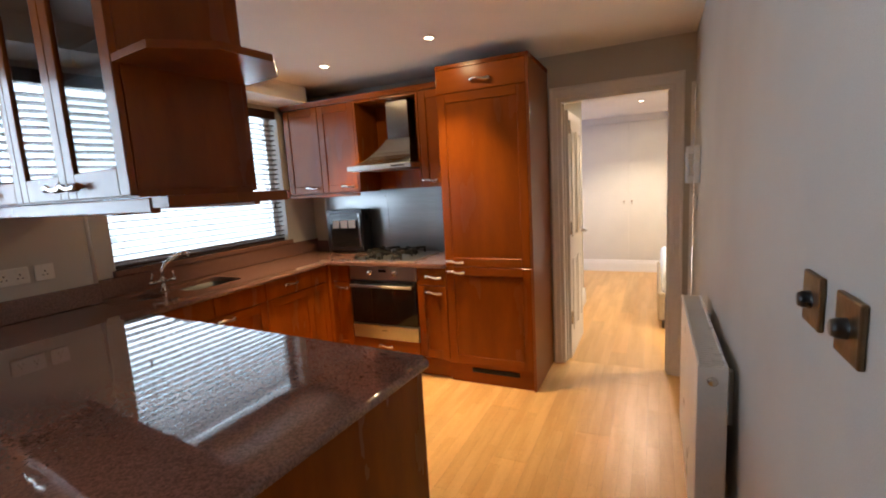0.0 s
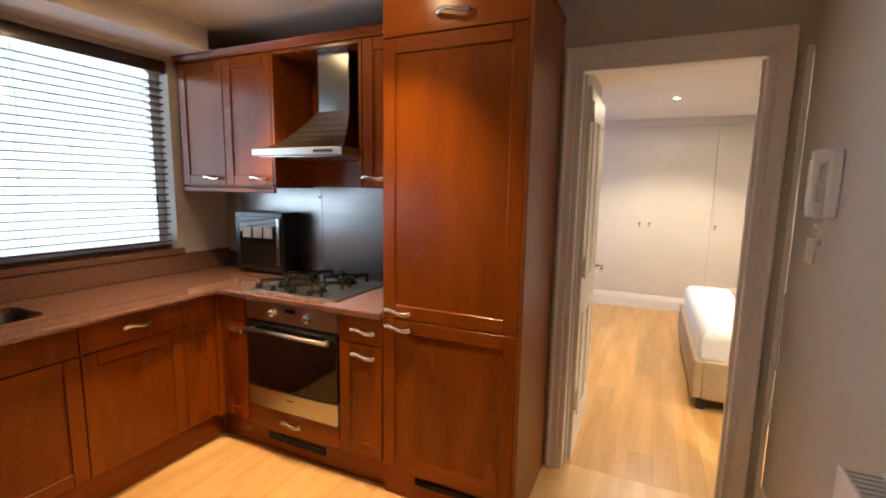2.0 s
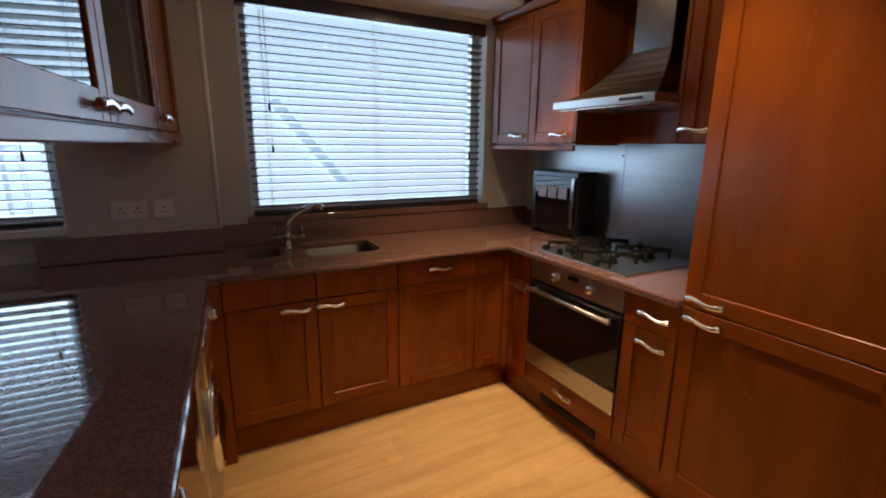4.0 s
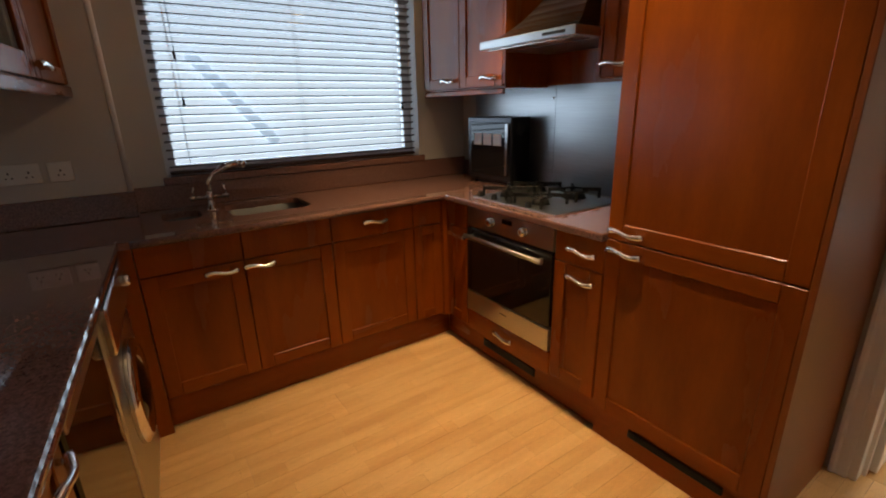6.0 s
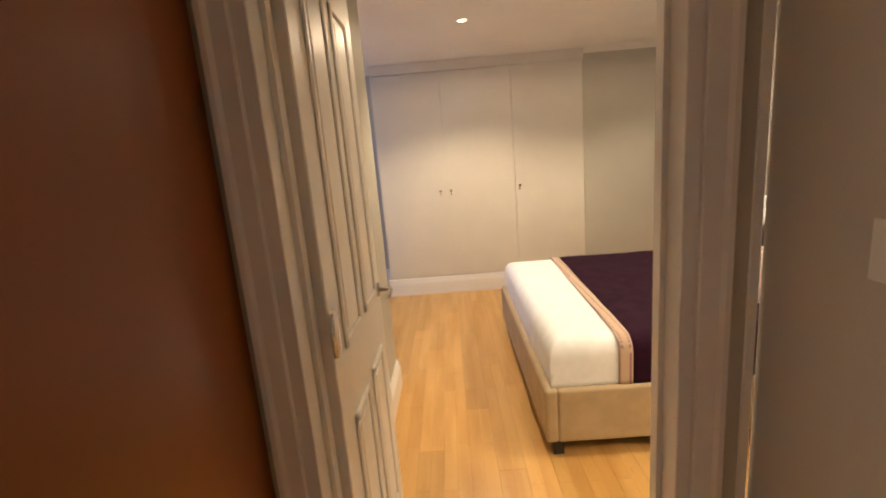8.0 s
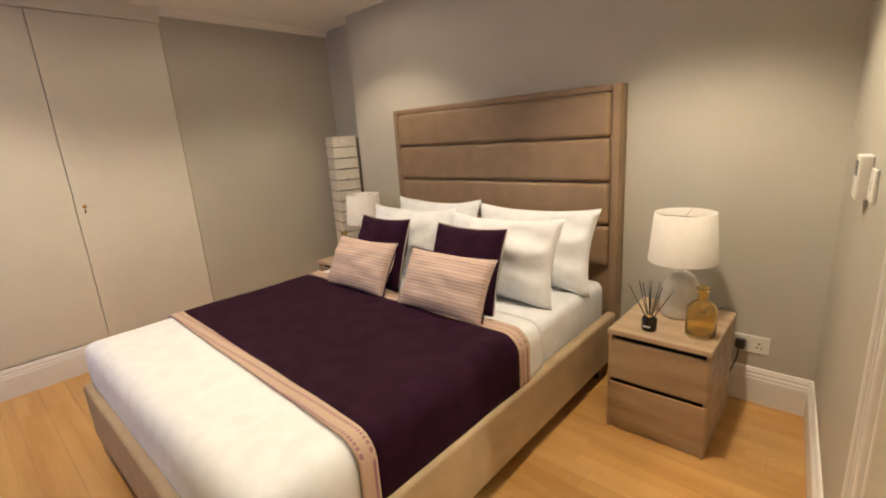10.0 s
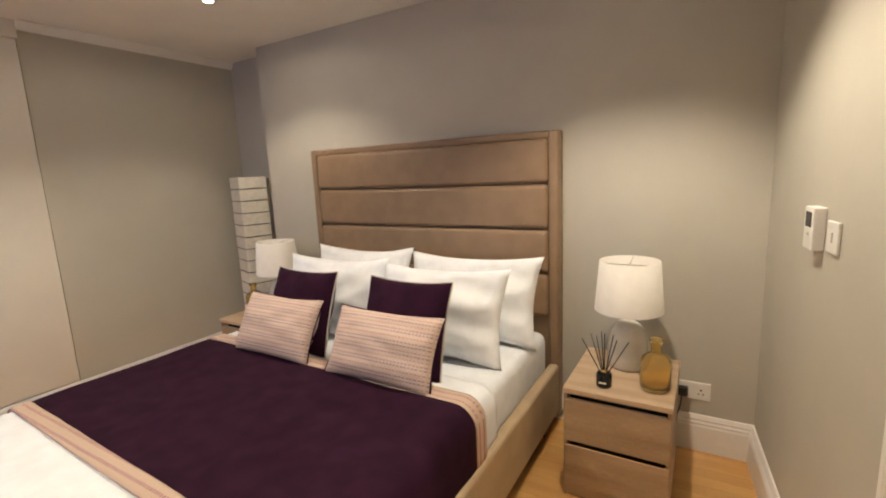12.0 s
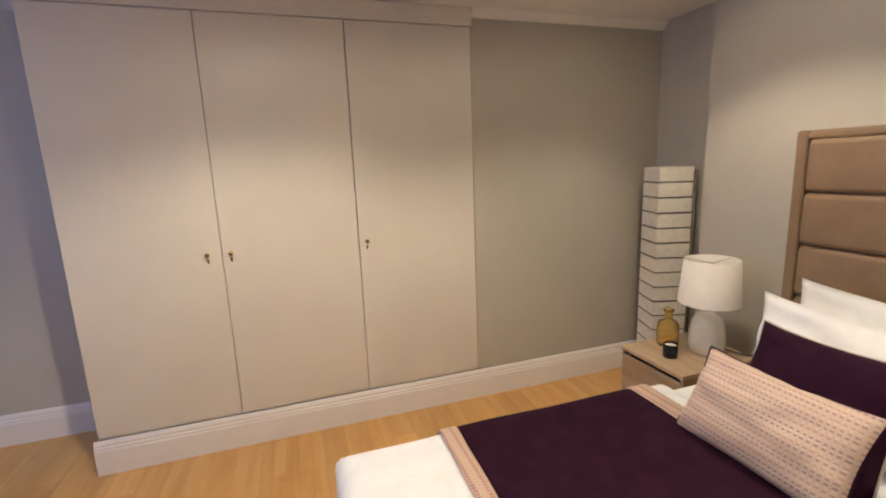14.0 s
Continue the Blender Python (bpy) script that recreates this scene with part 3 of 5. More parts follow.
def blind(w, label):
    y0, y1, z0, z1 = w
    ob = thing("venetian_blind", label, "blind", (-2.90, (y0 + y1) / 2, z0), group="window blinds")
    bm = B(); box(bm, -2.938, y0 + 0.005, z1 - 0.075, -2.858, y1 - 0.005, z1 - 0.002, 0.004)
    part("head_rail", bm, BLIND, ob)
    pitch, n = 0.0425, int((z1 - z0 - 0.12) / 0.0425)
    data = None
    for i in range(n):
        z = z0 + 0.05 + i * pitch
        if data is None:
            bm = B(); box(bm, -0.025, y0 + 0.02, -0.0033, 0.025, y1 - 0.02, 0.0033, m=pose(0, 0, 0, 0, -9, 0))
            s = part("slat", bm, SLAT, ob)
            data = s.data
        else:
            s = new("slat", data)
            s.parent = ob
            s.matrix_parent_inverse = ob.matrix_basis.inverted()
        s.location = (-2.90, 0, z)
    bm = B(); box(bm, -2.926, y0 + 0.02, z0 + 0.012, -2.874, y1 - 0.02, z0 + 0.03, 0.003)
    part("bottom_rail", bm, BLIND, ob)
    for fy in (0.08, 0.5, 0.92):
        bm = B()
        y = y0 + fy * (y1 - y0)
        for x in (-2.924, -2.876):
            tube(bm, [(x, y, z0 + 0.02), (x, y, z1 - 0.05)], 0.0012, 5)
        part("ladder_cord", bm, LABEL, ob)
    for fy, z in ((0.09, 1.62), (0.092, 1.40), (0.93, 1.36)):
        y = y0 + fy * (y1 - y0)
        bm = B(); lathe(bm, [(0.002, 0.045), (0.006, 0.03), (0.008, 0), (0.0, 0)], (-2.866, y, z), 10); tube(bm, [(-2.866, y, z + 0.04), (-2.866, y, z1 - 0.06)], 0.001, 4)
        part("cord_toggle", bm, BLACK, ob)

blind(W1, "dark wood venetian blind with open slats")
blind(W2, "dark wood venetian blind with open slats")
# light well outside: wall and rails glow in place of daylight
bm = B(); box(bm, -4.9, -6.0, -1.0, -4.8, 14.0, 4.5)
solid("backdrop", bm, OUTWALL, "pale glowing backdrop standing in for the daylit light well wall", "backdrop")
rail = thing("stair_handrail", "grey metal handrail fixed to the outside wall, glowing as if daylit", "handrail", (-4.75, 2.5, 1.0))
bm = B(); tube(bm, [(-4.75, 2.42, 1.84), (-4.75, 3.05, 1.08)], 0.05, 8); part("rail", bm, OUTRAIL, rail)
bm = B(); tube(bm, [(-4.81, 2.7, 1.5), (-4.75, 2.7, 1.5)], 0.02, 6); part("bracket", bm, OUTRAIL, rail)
rail2 = thing("outside_railing", "grey metal railing of an outside stair, glowing as if daylit", "railing", (-4.6, 0.2, 0))
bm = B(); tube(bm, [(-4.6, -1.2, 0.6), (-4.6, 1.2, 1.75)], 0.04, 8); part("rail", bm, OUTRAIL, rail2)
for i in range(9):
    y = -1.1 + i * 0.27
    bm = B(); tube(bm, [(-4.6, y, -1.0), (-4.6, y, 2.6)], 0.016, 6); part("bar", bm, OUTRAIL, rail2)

# ---- kitchen furniture ----
FY = 3.295      # plane of the doors of the back run
FX = -2.255     # plane of the doors of the window run


def handle_bm(cx, z, m, length=0.135, bow=0.014):
    """A bow handle with swollen ends, centred at (cx, z) in front of the door."""
    bm = B()
    h = length / 2
    pts, rad = [], []
    for i in range(13):
        u = i / 12
        pts.append((cx - h + u * length, -0.016 - bow * math.sin(math.pi * u), z + 0.006 * math.sin(2 * math.pi * u)))
        rad.append(0.007 + 0.0045 * abs(2 * u - 1) ** 1.5)
    tube(bm, pts, rad, 8, 1.15, m)
    for s in (-1, 1):
        tube(bm, [(cx + s * (h - 0.008), 0.002, z), (cx + s * (h - 0.010), -0.018, z)], 0.006, 8, 1.0, m)
    return bm


def front(parent, m, w, h, handle=None, name="door", plain=False, mat=None):
    """A door or drawer front under a cabinet, with stiles and rails round its panel, and its handle (x, z)."""
    mat = mat or CHERRY
    t, r = 0.02, min(0.062, w * 0.3, h * 0.3)
    bm = B()
    if plain:
        box(bm, 0, 0, 0, w, t, h, 0.004, 2, m=m)
    else:
        box(bm, r - 0.004, 0.009, r - 0.004, w - r + 0.004, t - 0.002, h - r + 0.004, m=m)
    d = part(name, bm, mat, parent)
    if not plain:
        for a, b in ((0, r), (w - r, w)):
            part("stile", box(B(), a, 0, 0, b, t, h, 0.003, m=m), CHERRY, d)
        for a, b in ((0, r), (h - r, h)):
            part("rail", box(B(), r, 0.0004, a, w - r, t, b, 0.003, m=m), CHERRY_H, d)
    if handle:
        part("handle", handle_bm(handle[0], handle[1], m), SATIN, d, "satin metal bow handle")
    return d


def back_m(x, z, y=FY):      # faces -y
    return pose(x, y, z)


def side_m(y, z, x=FX):      # faces +x; local x runs along +y
    return pose(x, y, z, 0, 0, 90)


def cabinet(name, label, x0, y0, z0, x1, y1, z1, group="", category="cabinet"):
    ob = thing(name, label, category, ((x0 + x1) / 2, (y0 + y1) / 2, z0), group)
    bm = B(); box(bm, x0, y0, z0, x1, y1, z1, 0.002)
    part("body", bm, CHERRY, ob)
    return ob


G = 0.002
# window run, base units with plinths
RUN = [(1.80, 2.20), (2.20, 2.615), (2.615, 3.085), (3.085, 3.27)]
for i, (a, b) in enumerate(RUN):
    name = "sink_cabinet" if i < 2 else "base_cabinet"
    c = cabinet(name, "cherry wood base cabinet under the granite worktop", XL + 0.01, a, 0.15, FX - 0.021, b - 0.001, 0.74 if i < 2 else 0.868, "base cabinets")
    if i < 2:
        part("front_rail", box(B(), FX - 0.05, a, 0.741, FX - 0.021, b - 0.001, 0.868, 0.001), CHERRY_H, c)
    w = b - a - 2 * G
    if i < 2:
        front(c, side_m(a + G, 0.735), w, 0.13, None, "drawer_front", True)
        front(c, side_m(a + G, 0.165), w, 0.565, (0.06 + (0.24 if i == 0 else 0.0), 0.535))
    elif i == 2:
        front(c, side_m(a + G, 0.735), w, 0.13, (w / 2, 0.075), "drawer_front", True)
        front(c, side_m(a + G, 0.165), w, 0.565)
    else:
        front(c, side_m(a + G, 0.735), w, 0.13, None, "drawer_front", True)
        front(c, side_m(a + G, 0.165), w, 0.565)
bm = B(); box(bm, FX - 0.06, 1.74, 0, FX - 0.045, FY + 0.05, 0.15, 0.001)
tagged(part("plinth", bm, CHERRY_H), "dark cherry wood plinth board", "plinth")

# back run: corner filler, oven housing, narrow drawers
bm = B(); box(bm, FX - 0.02, 3.27, 0.15, FX + 0.02, FY + 0.02, 0.868, 0.002)
tagged(part("corner_post", bm, CHERRY), "cherry wood corner post between base cabinets", "post")
bm = B(); box(bm, FX - 0.02, 1.70, 0.0, FX + 0.014, 1.799, 0.868, 0.002)
tagged(part("filler_panel", bm, CHERRY), "narrow cherry wood filler beside the washing machine", "panel")
c = cabinet("corner_cabinet", "narrow cherry wood corner cabinet", FX + 0.0, FY + 0.021, 0.15, -2.04, YD - 0.01, 0.868, "base cabinets")
front(c, back_m(FX + 0.02, 0.735), 0.19, 0.13, None, "drawer_front", True)
front(c, back_m(FX + 0.02, 0.165), 0.19, 0.565, (0.12, 0.52))
OX0, OX1 = -2.035, -1.42
c = cabinet("oven_housing", "cherry wood housing of the built-in oven", OX0, FY + 0.10, 0.15, OX1, YD - 0.01, 0.868, "base cabinets")
front(c, back_m(OX0 + G, 0.155), OX1 - OX0 - 2 * G, 0.115, ((OX1 - OX0) / 2, 0.065), "drawer_front", True, CHERRY_H)
c = cabinet("drawer_cabinet", "narrow cherry wood drawer cabinet", OX1, FY + 0.021, 0.15, -1.172, YD - 0.01, 0.868, "base cabinets")
front(c, back_m(OX1 + G, 0.735), 0.244, 0.13, (0.15, 0.065), "drawer_front", True)
front(c, back_m(OX1 + G, 0.165), 0.244, 0.565, (0.15, 0.515))
bm = B(); box(bm, FX - 0.045, FY + 0.05, 0, -1.17, FY + 0.065, 0.15, 0.001)
pl = tagged(part("plinth", bm, CHERRY_H), "dark cherry wood plinth board with a steel vent grille", "plinth")
bm = B(); box(bm, -1.95, FY + 0.043, 0.055, -1.55, FY + 0.0505, 0.10, 0.002)
part("vent_grille", bm, DARKGAP, pl, "slim dark vent grille")

# oven
ov = thing("oven", "stainless steel built-in oven with a black glass door", "oven", (-1.73, 3.5, 0.27))
bm = B(); box(bm, OX0 + 0.005, FY - 0.004, 0.76, OX1 - 0.005, FY + 0.09, 0.866, 0.003); part("control_panel", bm, STEEL, ov)
bm = B(); box(bm, OX0 + 0.005, FY - 0.010, 0.395, OX1 - 0.005, FY + 0.06, 0.752, 0.004); od = part("glass_door", bm, BLACKGLASS, ov, "black glass oven door")
bm = B(); box(bm, OX0 + 0.005, FY - 0.010, 0.275, OX1 - 0.005, FY + 0.06, 0.39, 0.004); bp = part("lower_panel", bm, STEEL, ov)
bm = B(); box(bm, -1.755, FY - 0.0112, 0.345, -1.705, FY - 0.0095, 0.350); part("badge", bm, DARKGAP, bp)
bm = B(); tube(bm, [(OX0 + 0.03, FY - 0.045, 0.715), (OX1 - 0.03, FY - 0.045, 0.715)], 0.011, 12)
for x in (OX0 + 0.06, OX1 - 0.06):
    tube(bm, [(x, FY - 0.008, 0.715), (x, FY - 0.045, 0.715)], 0.008, 8)
part("handle", bm, STEEL, od, "steel bar handle")
for x in (-1.83, -1.60):
    bm = B(); lathe(bm, [(0.0, 0.028), (0.017, 0.028), (0.021, 0.022), (0.021, 0.004), (0.026, 0), (0, 0)], (0, 0, 0), 20, pose(x, FY - 0.004, 0.815, 90)); part("knob", bm, CHROME, ov)
bm = B(); box(bm, -1.755, FY - 0.0062, 0.822, -1.685, FY - 0.0035, 0.845, 0.001); part("clock", bm, BLACKGLASS, ov)

# tall fridge housing
TX0, TX1, TZ = -1.168, -0.515, 2.275
fr = thing("tall_fridge_cabinet", "tall cherry wood fridge housing with shaker doors", "cabinet", (-0.84, 3.58, 0))
bm = B(); box(bm, TX0, FY + 0.021, 0.14, TX1 - 0.018, YD - 0.004, TZ - 0.02); box(bm, TX0, FY, TZ - 0.02, TX1 + 0.004, YD - 0.004, TZ + 0.008, 0.004)
part("body", bm, CHERRY, fr)
bm = B(); box(bm, TX1 - 0.0178, FY, 0, TX1, YD - 0.004, TZ - 0.0205, 0.002)
part("side_panel", bm, CHERRY_FLAT, fr, "plain satin cherry veneer side panel")
FW = TX1 - TX0 - 0.02
td = front(fr, back_m(TX0 + G, 2.095), FW, 0.158, None, "top_door", True, CHERRY_H)
part("handle", handle_bm(FW * 0.52, 0.062, back_m(TX0 + G, 2.095), 0.14, 0.026), SATIN, td, "satin metal bow handle")
front(fr, back_m(TX0 + G, 0.885), FW, 1.206, (0.085, 0.035), "upper_door")
front(fr, back_m(TX0 + G, 0.15), FW, 0.731, (0.085, 0.695), "lower_door")
bm = B(); box(bm, TX0, FY + 0.02, 0, TX1 - 0.018, FY + 0.035, 0.145); pp = part("plinth", bm, CHERRY_H, fr)
bm = B(); box(bm, -1.0, FY + 0.012, 0.085, -0.64, FY + 0.021, 0.118, 0.002); gr = part("vent_grille", bm, DARKGAP, pp)
for i in range(3):
    bm = B(); box(bm, -0.995, FY + 0.008, 0.09 + i * 0.009, -0.645, FY + 0.012, 0.093 + i * 0.009); part("louvre", bm, BLACK, gr)

# wall cabinets
UY, UZ0, UZ1 = 3.535, 1.455, 2.20
for a, b, hx in ((-2.81, -2.425, 0.28), (-2.425, -2.045, 0.28)):
    c = cabinet("wall_cabinet", "cherry wood wall cabinet with a framed door", a, UY + 0.021, UZ0, b - 0.001, YD - 0.004, UZ1, "wall cabinets")
    front(c, back_m(a + G, UZ0 + 0.01, UY), b - a - 2 * G, UZ1 - UZ0 - 0.015, (hx, 0.045))
hz = thing("hood_housing", "open cherry wood bay around the cooker hood", "cabinet", (-1.74, 3.7, UZ0))
part("back_panel", box(B(), -2.045, YD - 0.02, UZ0 + 0.01, -1.44, YD - 0.004, UZ1, 0.001), CHERRY, hz)
part("side_panel", box(B(), -2.045, UY, UZ0 + 0.02, -2.027, YD - 0.02, UZ1, 0.001), CHERRY, hz)
part("side_panel", box(B(), -1.46, UY, UZ0 + 0.02, -1.442, YD - 0.02, UZ1, 0.001), CHERRY, hz)
part("top_panel", box(B(), -2.027, UY + 0.005, UZ1 - 0.02, -1.46, YD - 0.02, UZ1, 0.001), CHERRY, hz)
c = cabinet("wall_cabinet", "narrow cherry wood wall cabinet beside the hood", -1.44, UY + 0.021, UZ0 + 0.01, -1.17, YD - 0.004, UZ1, "wall cabinets")
front(c, back_m(-1.44 + G, UZ0 + 0.012, UY), 0.264, UZ1 - UZ0 - 0.015, (0.075, 0.05))
bm = B()
sweep_profile(bm, [(0.0, UZ1), (0.02, UZ1), (0.022, UZ1 + 0.012), (0.035, UZ1 + 0.03), (0.038, UZ1 + 0.04), (0, UZ1 + 0.04)], (-2.82, UY + 0.01, 0), (TX0, UY + 0.01, 0), (0, -1, 0))
tagged(part("cornice", bm, CHERRY_H), "moulded cherry wood cornice over the wall cabinets", "cornice")
bm = B(); box(bm, -2.81, UY + 0.004, UZ0 - 0.03, -2.045, UY + 0.022, UZ0 - 0.002, 0.003)
tagged(part("light_pelmet", bm, CHERRY_H), "cherry wood pelmet under the wall cabinets", "pelmet")

# cooker hood: canopy pyramid and chimney
hd = thing("cooker_hood", "brushed steel chimney cooker hood", "cooker hood", (-1.74, 3.6, 1.63))
HX0, HX1, HYF, HYB = -2.035, -1.447, 3.375, UY - 0.002
bm = B(); box(bm, HX0, HYF, 1.625, HX1, HYB, 1.662, 0.003); box(bm, -2.024, UY - 0.002, 1.625, -1.463, YD - 0.022, 1.662); rim = part("rim", bm, STEEL, hd)
bm = B(); box(bm, -1.62, HYF - 0.002, 1.638, -1.50, HYF + 0.001, 1.650)
part("button_strip", bm, DARKGAP, rim)
bm = B()
lo = [(HX0 + 0.004, HYF + 0.004), (HX1 - 0.004, HYF + 0.004), (HX1 - 0.004, HYB), (HX0 + 0.004, HYB)]
cx0, cx1, cyf = -1.775, -1.565, 3.60
rows_ = []
for k in range(9):
    u = k / 8
    e = u ** 0.9
    z = 1.662 + 0.21 * (u ** 1.6)
    rows_.append([bm.verts.new((lo[0][0] + (cx0 - lo[0][0]) * e, lo[0][1] + (cyf - lo[0][1]) * e, z)),
                  bm.verts.new((lo[1][0] + (cx1 - lo[1][0]) * e, lo[1][1] + (cyf - lo[1][1]) * e, z)),
                  bm.verts.new((lo[2][0] + (cx1 - lo[2][0]) * e, lo[2][1] + (YD - 0.022 - lo[2][1]) * e, z)), bm.verts.new((lo[3][0] + (cx0 - lo[3][0]) * e, lo[2][1] + (YD - 0.022 - lo[2][1]) * e, z))])
for a, b in zip(rows_, rows_[1:]):
    for k in range(4):
        bm.faces.new((a[k], a[(k + 1) % 4], b[(k + 1) % 4], b[k]))
part("canopy", bm, STEEL_V, hd)
bm = B(); box(bm, cx0 + 0.004, cyf + 0.004, 1.85, cx1 - 0.004, YD - 0.022, UZ1 - 0.021, 0.003); part("chimney", bm, STEEL_V, hd)
bm = B(); box(bm, HX0 + 0.03, HYF + 0.03, 1.618, HX1 - 0.03, HYB - 0.03, 1.6245, 0.002); part("filter", bm, SATIN, hd, "metal mesh grease filter")

# steel splashback, two sheets
sp = thing("splashback", "brushed steel splashback sheets on the wall", "splashback", (-1.75, YD, 0.9))
for a, b in ((-2.70, -1.985), (-1.982, -1.172)):
    bm = B(); box(bm, a, YD - 0.004, 0.905, b, YD - 0.0005, UZ0 + 0.02); part("sheet", bm, SPLASH, sp)
for x, z in ((-1.22, 1.40), (-2.0, 1.40), (-1.22, 0.98)):
    bm = B(); lathe(bm, [(0, 0.005), (0.006, 0.004), (0.008, 0), (0, 0)], (0, 0, 0), 10, pose(x, YD - 0.004, z, 90)); part("screw_cap", bm, CHROME, sp)

# worktops
WZ0, WZ1 = 0.868, 0.90
PEN = pose(-0.465, 1.655, 0, 0, 0, -3.4)     # the peninsula stands a little askew
def round_edge_prism(outline, z0, z1, m=IDENT, r=0.012):
    bm = B()
    prism(bm, outline, z0, z1, m)
    bm.edges.ensure_lookup_table()
    ed = [e for e in bm.edges if abs(e.verts[0].co.z - e.verts[1].co.z) < 1e-5]
    bmesh.ops.bevel(bm, geom=ed, offset=r, segments=3, affect="EDGES", profile=0.5)
    return bm

wt = thing("worktop", "polished red-brown granite worktop with a sink cut-out", "worktop", (-2.5, 2.8, WZ0))
# window run split round the two bowls
SX0, SX1 = -2.74, -2.42
HALF = (1.93, 2.10, -2.72, -2.50)
FULL = (2.21, 2.60, -2.74, -2.42)
bm = B()
for x0, y0, x1, y1 in ((XL, 1.842, SX0, YD - 0.005), (SX1, 1.842, -2.222, YD - 0.005), (SX0, 1.842, SX1, 1.93), (SX0, 2.60, SX1, YD - 0.005), (SX0, 2.10, SX1, 2.21),
                       (HALF[3], 1.93, SX1, 2.10), (SX0, 1.93, HALF[2], 2.10)):
    box(bm, x0, y0, WZ0, x1, y1, WZ1)
box(bm, XL, 1.70, WZ0 + 0.002, -2.222, 1.842, WZ1 - 0.0015)


def cut_ring(bm, hole, ins, z, r=0.065, square=False):
    y0, y1, x0, x1 = hole
    pts = []
    for cx, cy, a0, kx, ky in ((x1 - r, y1 - r, 0, x1, y1), (x0 + r, y1 - r, 90, x0, y1), (x0 + r, y0 + r, 180, x0, y0), (x1 - r, y0 + r, 270, x1, y0)):
        for k in range(5):
            a = radians(a0 + k * 22.5)
            pts.append(bm.verts.new((kx, ky, z) if square else (cx + (r - ins) * math.cos(a), cy + (r - ins) * math.sin(a), z)))
    return pts


def ring_faces(bm, rings, smooth=True):
    for a, b in zip(rings, rings[1:]):
        for k in range(20):
            f = bm.faces.new((a[k], a[(k + 1) % 20], b[(k + 1) % 20], b[k]))
            f.smooth = smooth


for hole in (HALF, FULL):
    ring_faces(bm, [cut_ring(bm, hole, 0, WZ1 - 0.0004, square=True), cut_ring(bm, hole, 0.001, WZ1 - 0.0004), cut_ring(bm, hole, 0.003, WZ1 - 0.004), cut_ring(bm, hole, 0.003, WZ0)], False)
tube(bm, [(-2.226, 1.80, (WZ0 + WZ1) / 2), (-2.226, 3.27, (WZ0 + WZ1) / 2)], 0.016, 10)
box(bm, -2.222, FY - 0.022, WZ0, -1.172, YD - 0.005, WZ1, 0.006, 2)
part("slab", bm, GRANITE, wt)
bm = B(); box(bm, XL + 0.001, 1.835, WZ1, XL + 0.021, YD - 0.005, 1.02, 0.003); box(bm, XL + 0.021, YD - 0.022, WZ1, -2.70, YD - 0.004, 1.0, 0.003)
part("upstand", bm, GRANITE, wt)
pw = thing("peninsula_worktop", "polished red-brown granite breakfast bar top", "worktop", (-1.4, 1.2, WZ0))
bm = round_edge_prism([(-2.37, 0.005), (-2.37, -1.02), (-0.03, -1.02), (0.0, -0.99), (0.0, -0.03), (-0.03, 0.005)], WZ0, WZ1, PEN)
part("slab", bm, GRANITE, pw)
bm = B(); box(bm, -2.759, 1.10, WZ1 + 0.001, -2.739, 1.85, 1.02, 0.003)
part("upstand", bm, GRANITE, pw)

# sink bowls and tap
sk = thing("sink", "stainless steel one and a half bowl undermount sink", "sink", (-2.55, 2.30, 0.75))
def bowl(hole, depth):
    bm = B()
    rs = [cut_ring(bm, hole, 0.0, WZ0 + 0.004), cut_ring(bm, hole, 0.006, WZ0), cut_ring(bm, hole, 0.014, 0.90 - depth + 0.02), cut_ring(bm, hole, 0.03, 0.90 - depth)]
    ring_faces(bm, rs)
    bm.faces.new(rs[-1])
    return bm


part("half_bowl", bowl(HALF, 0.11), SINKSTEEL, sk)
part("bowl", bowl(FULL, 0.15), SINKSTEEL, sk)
tp = thing("kitchen_tap", "chrome kitchen mixer tap with cross handles", "tap", (-2.645, 2.155, WZ1))
tx, ty = -2.645, 2.155
bm = B(); lathe(bm, [(0, 0), (0.028, 0), (0.028, 0.010), (0.018, 0.018), (0.016, 0.06), (0.020, 0.075), (0.013, 0.095), (0, 0.10)], (tx, ty, WZ1), 16); tube(bm, [(tx, ty - 0.072, WZ1 + 0.068), (tx, ty + 0.072, WZ1 + 0.068)], 0.010, 10)
part("body", bm, CHROME, tp)
bm = B(); tube(bm, [(tx, ty, WZ1 + 0.085), (tx, ty + 0.003, WZ1 + 0.14), (tx + 0.006, ty + 0.03, WZ1 + 0.18), (tx + 0.02, ty + 0.085, WZ1 + 0.212), (tx + 0.035, ty + 0.15, WZ1 + 0.228)], [0.011, 0.011, 0.012, 0.016, 0.017], 10); tube(bm, [(tx + 0.034, ty + 0.146, WZ1 + 0.229), (tx + 0.044, ty + 0.176, WZ1 + 0.212)], 0.017, 10)
part("spout", bm, CHROME, tp)
for s in (-1, 1):
    bm = B(); lathe(bm, [(0, 0.0), (0.013, 0.0), (0.015, 0.02), (0, 0.02)], (tx, ty + s * 0.075, WZ1 + 0.058), 12); tube(bm, [(tx, ty + s * 0.078, WZ1 + 0.07), (tx + 0.01, ty + s * 0.066, WZ1 + 0.125)], [0.006, 0.0045], 8)
    part("lever", bm, CHROME, tp)

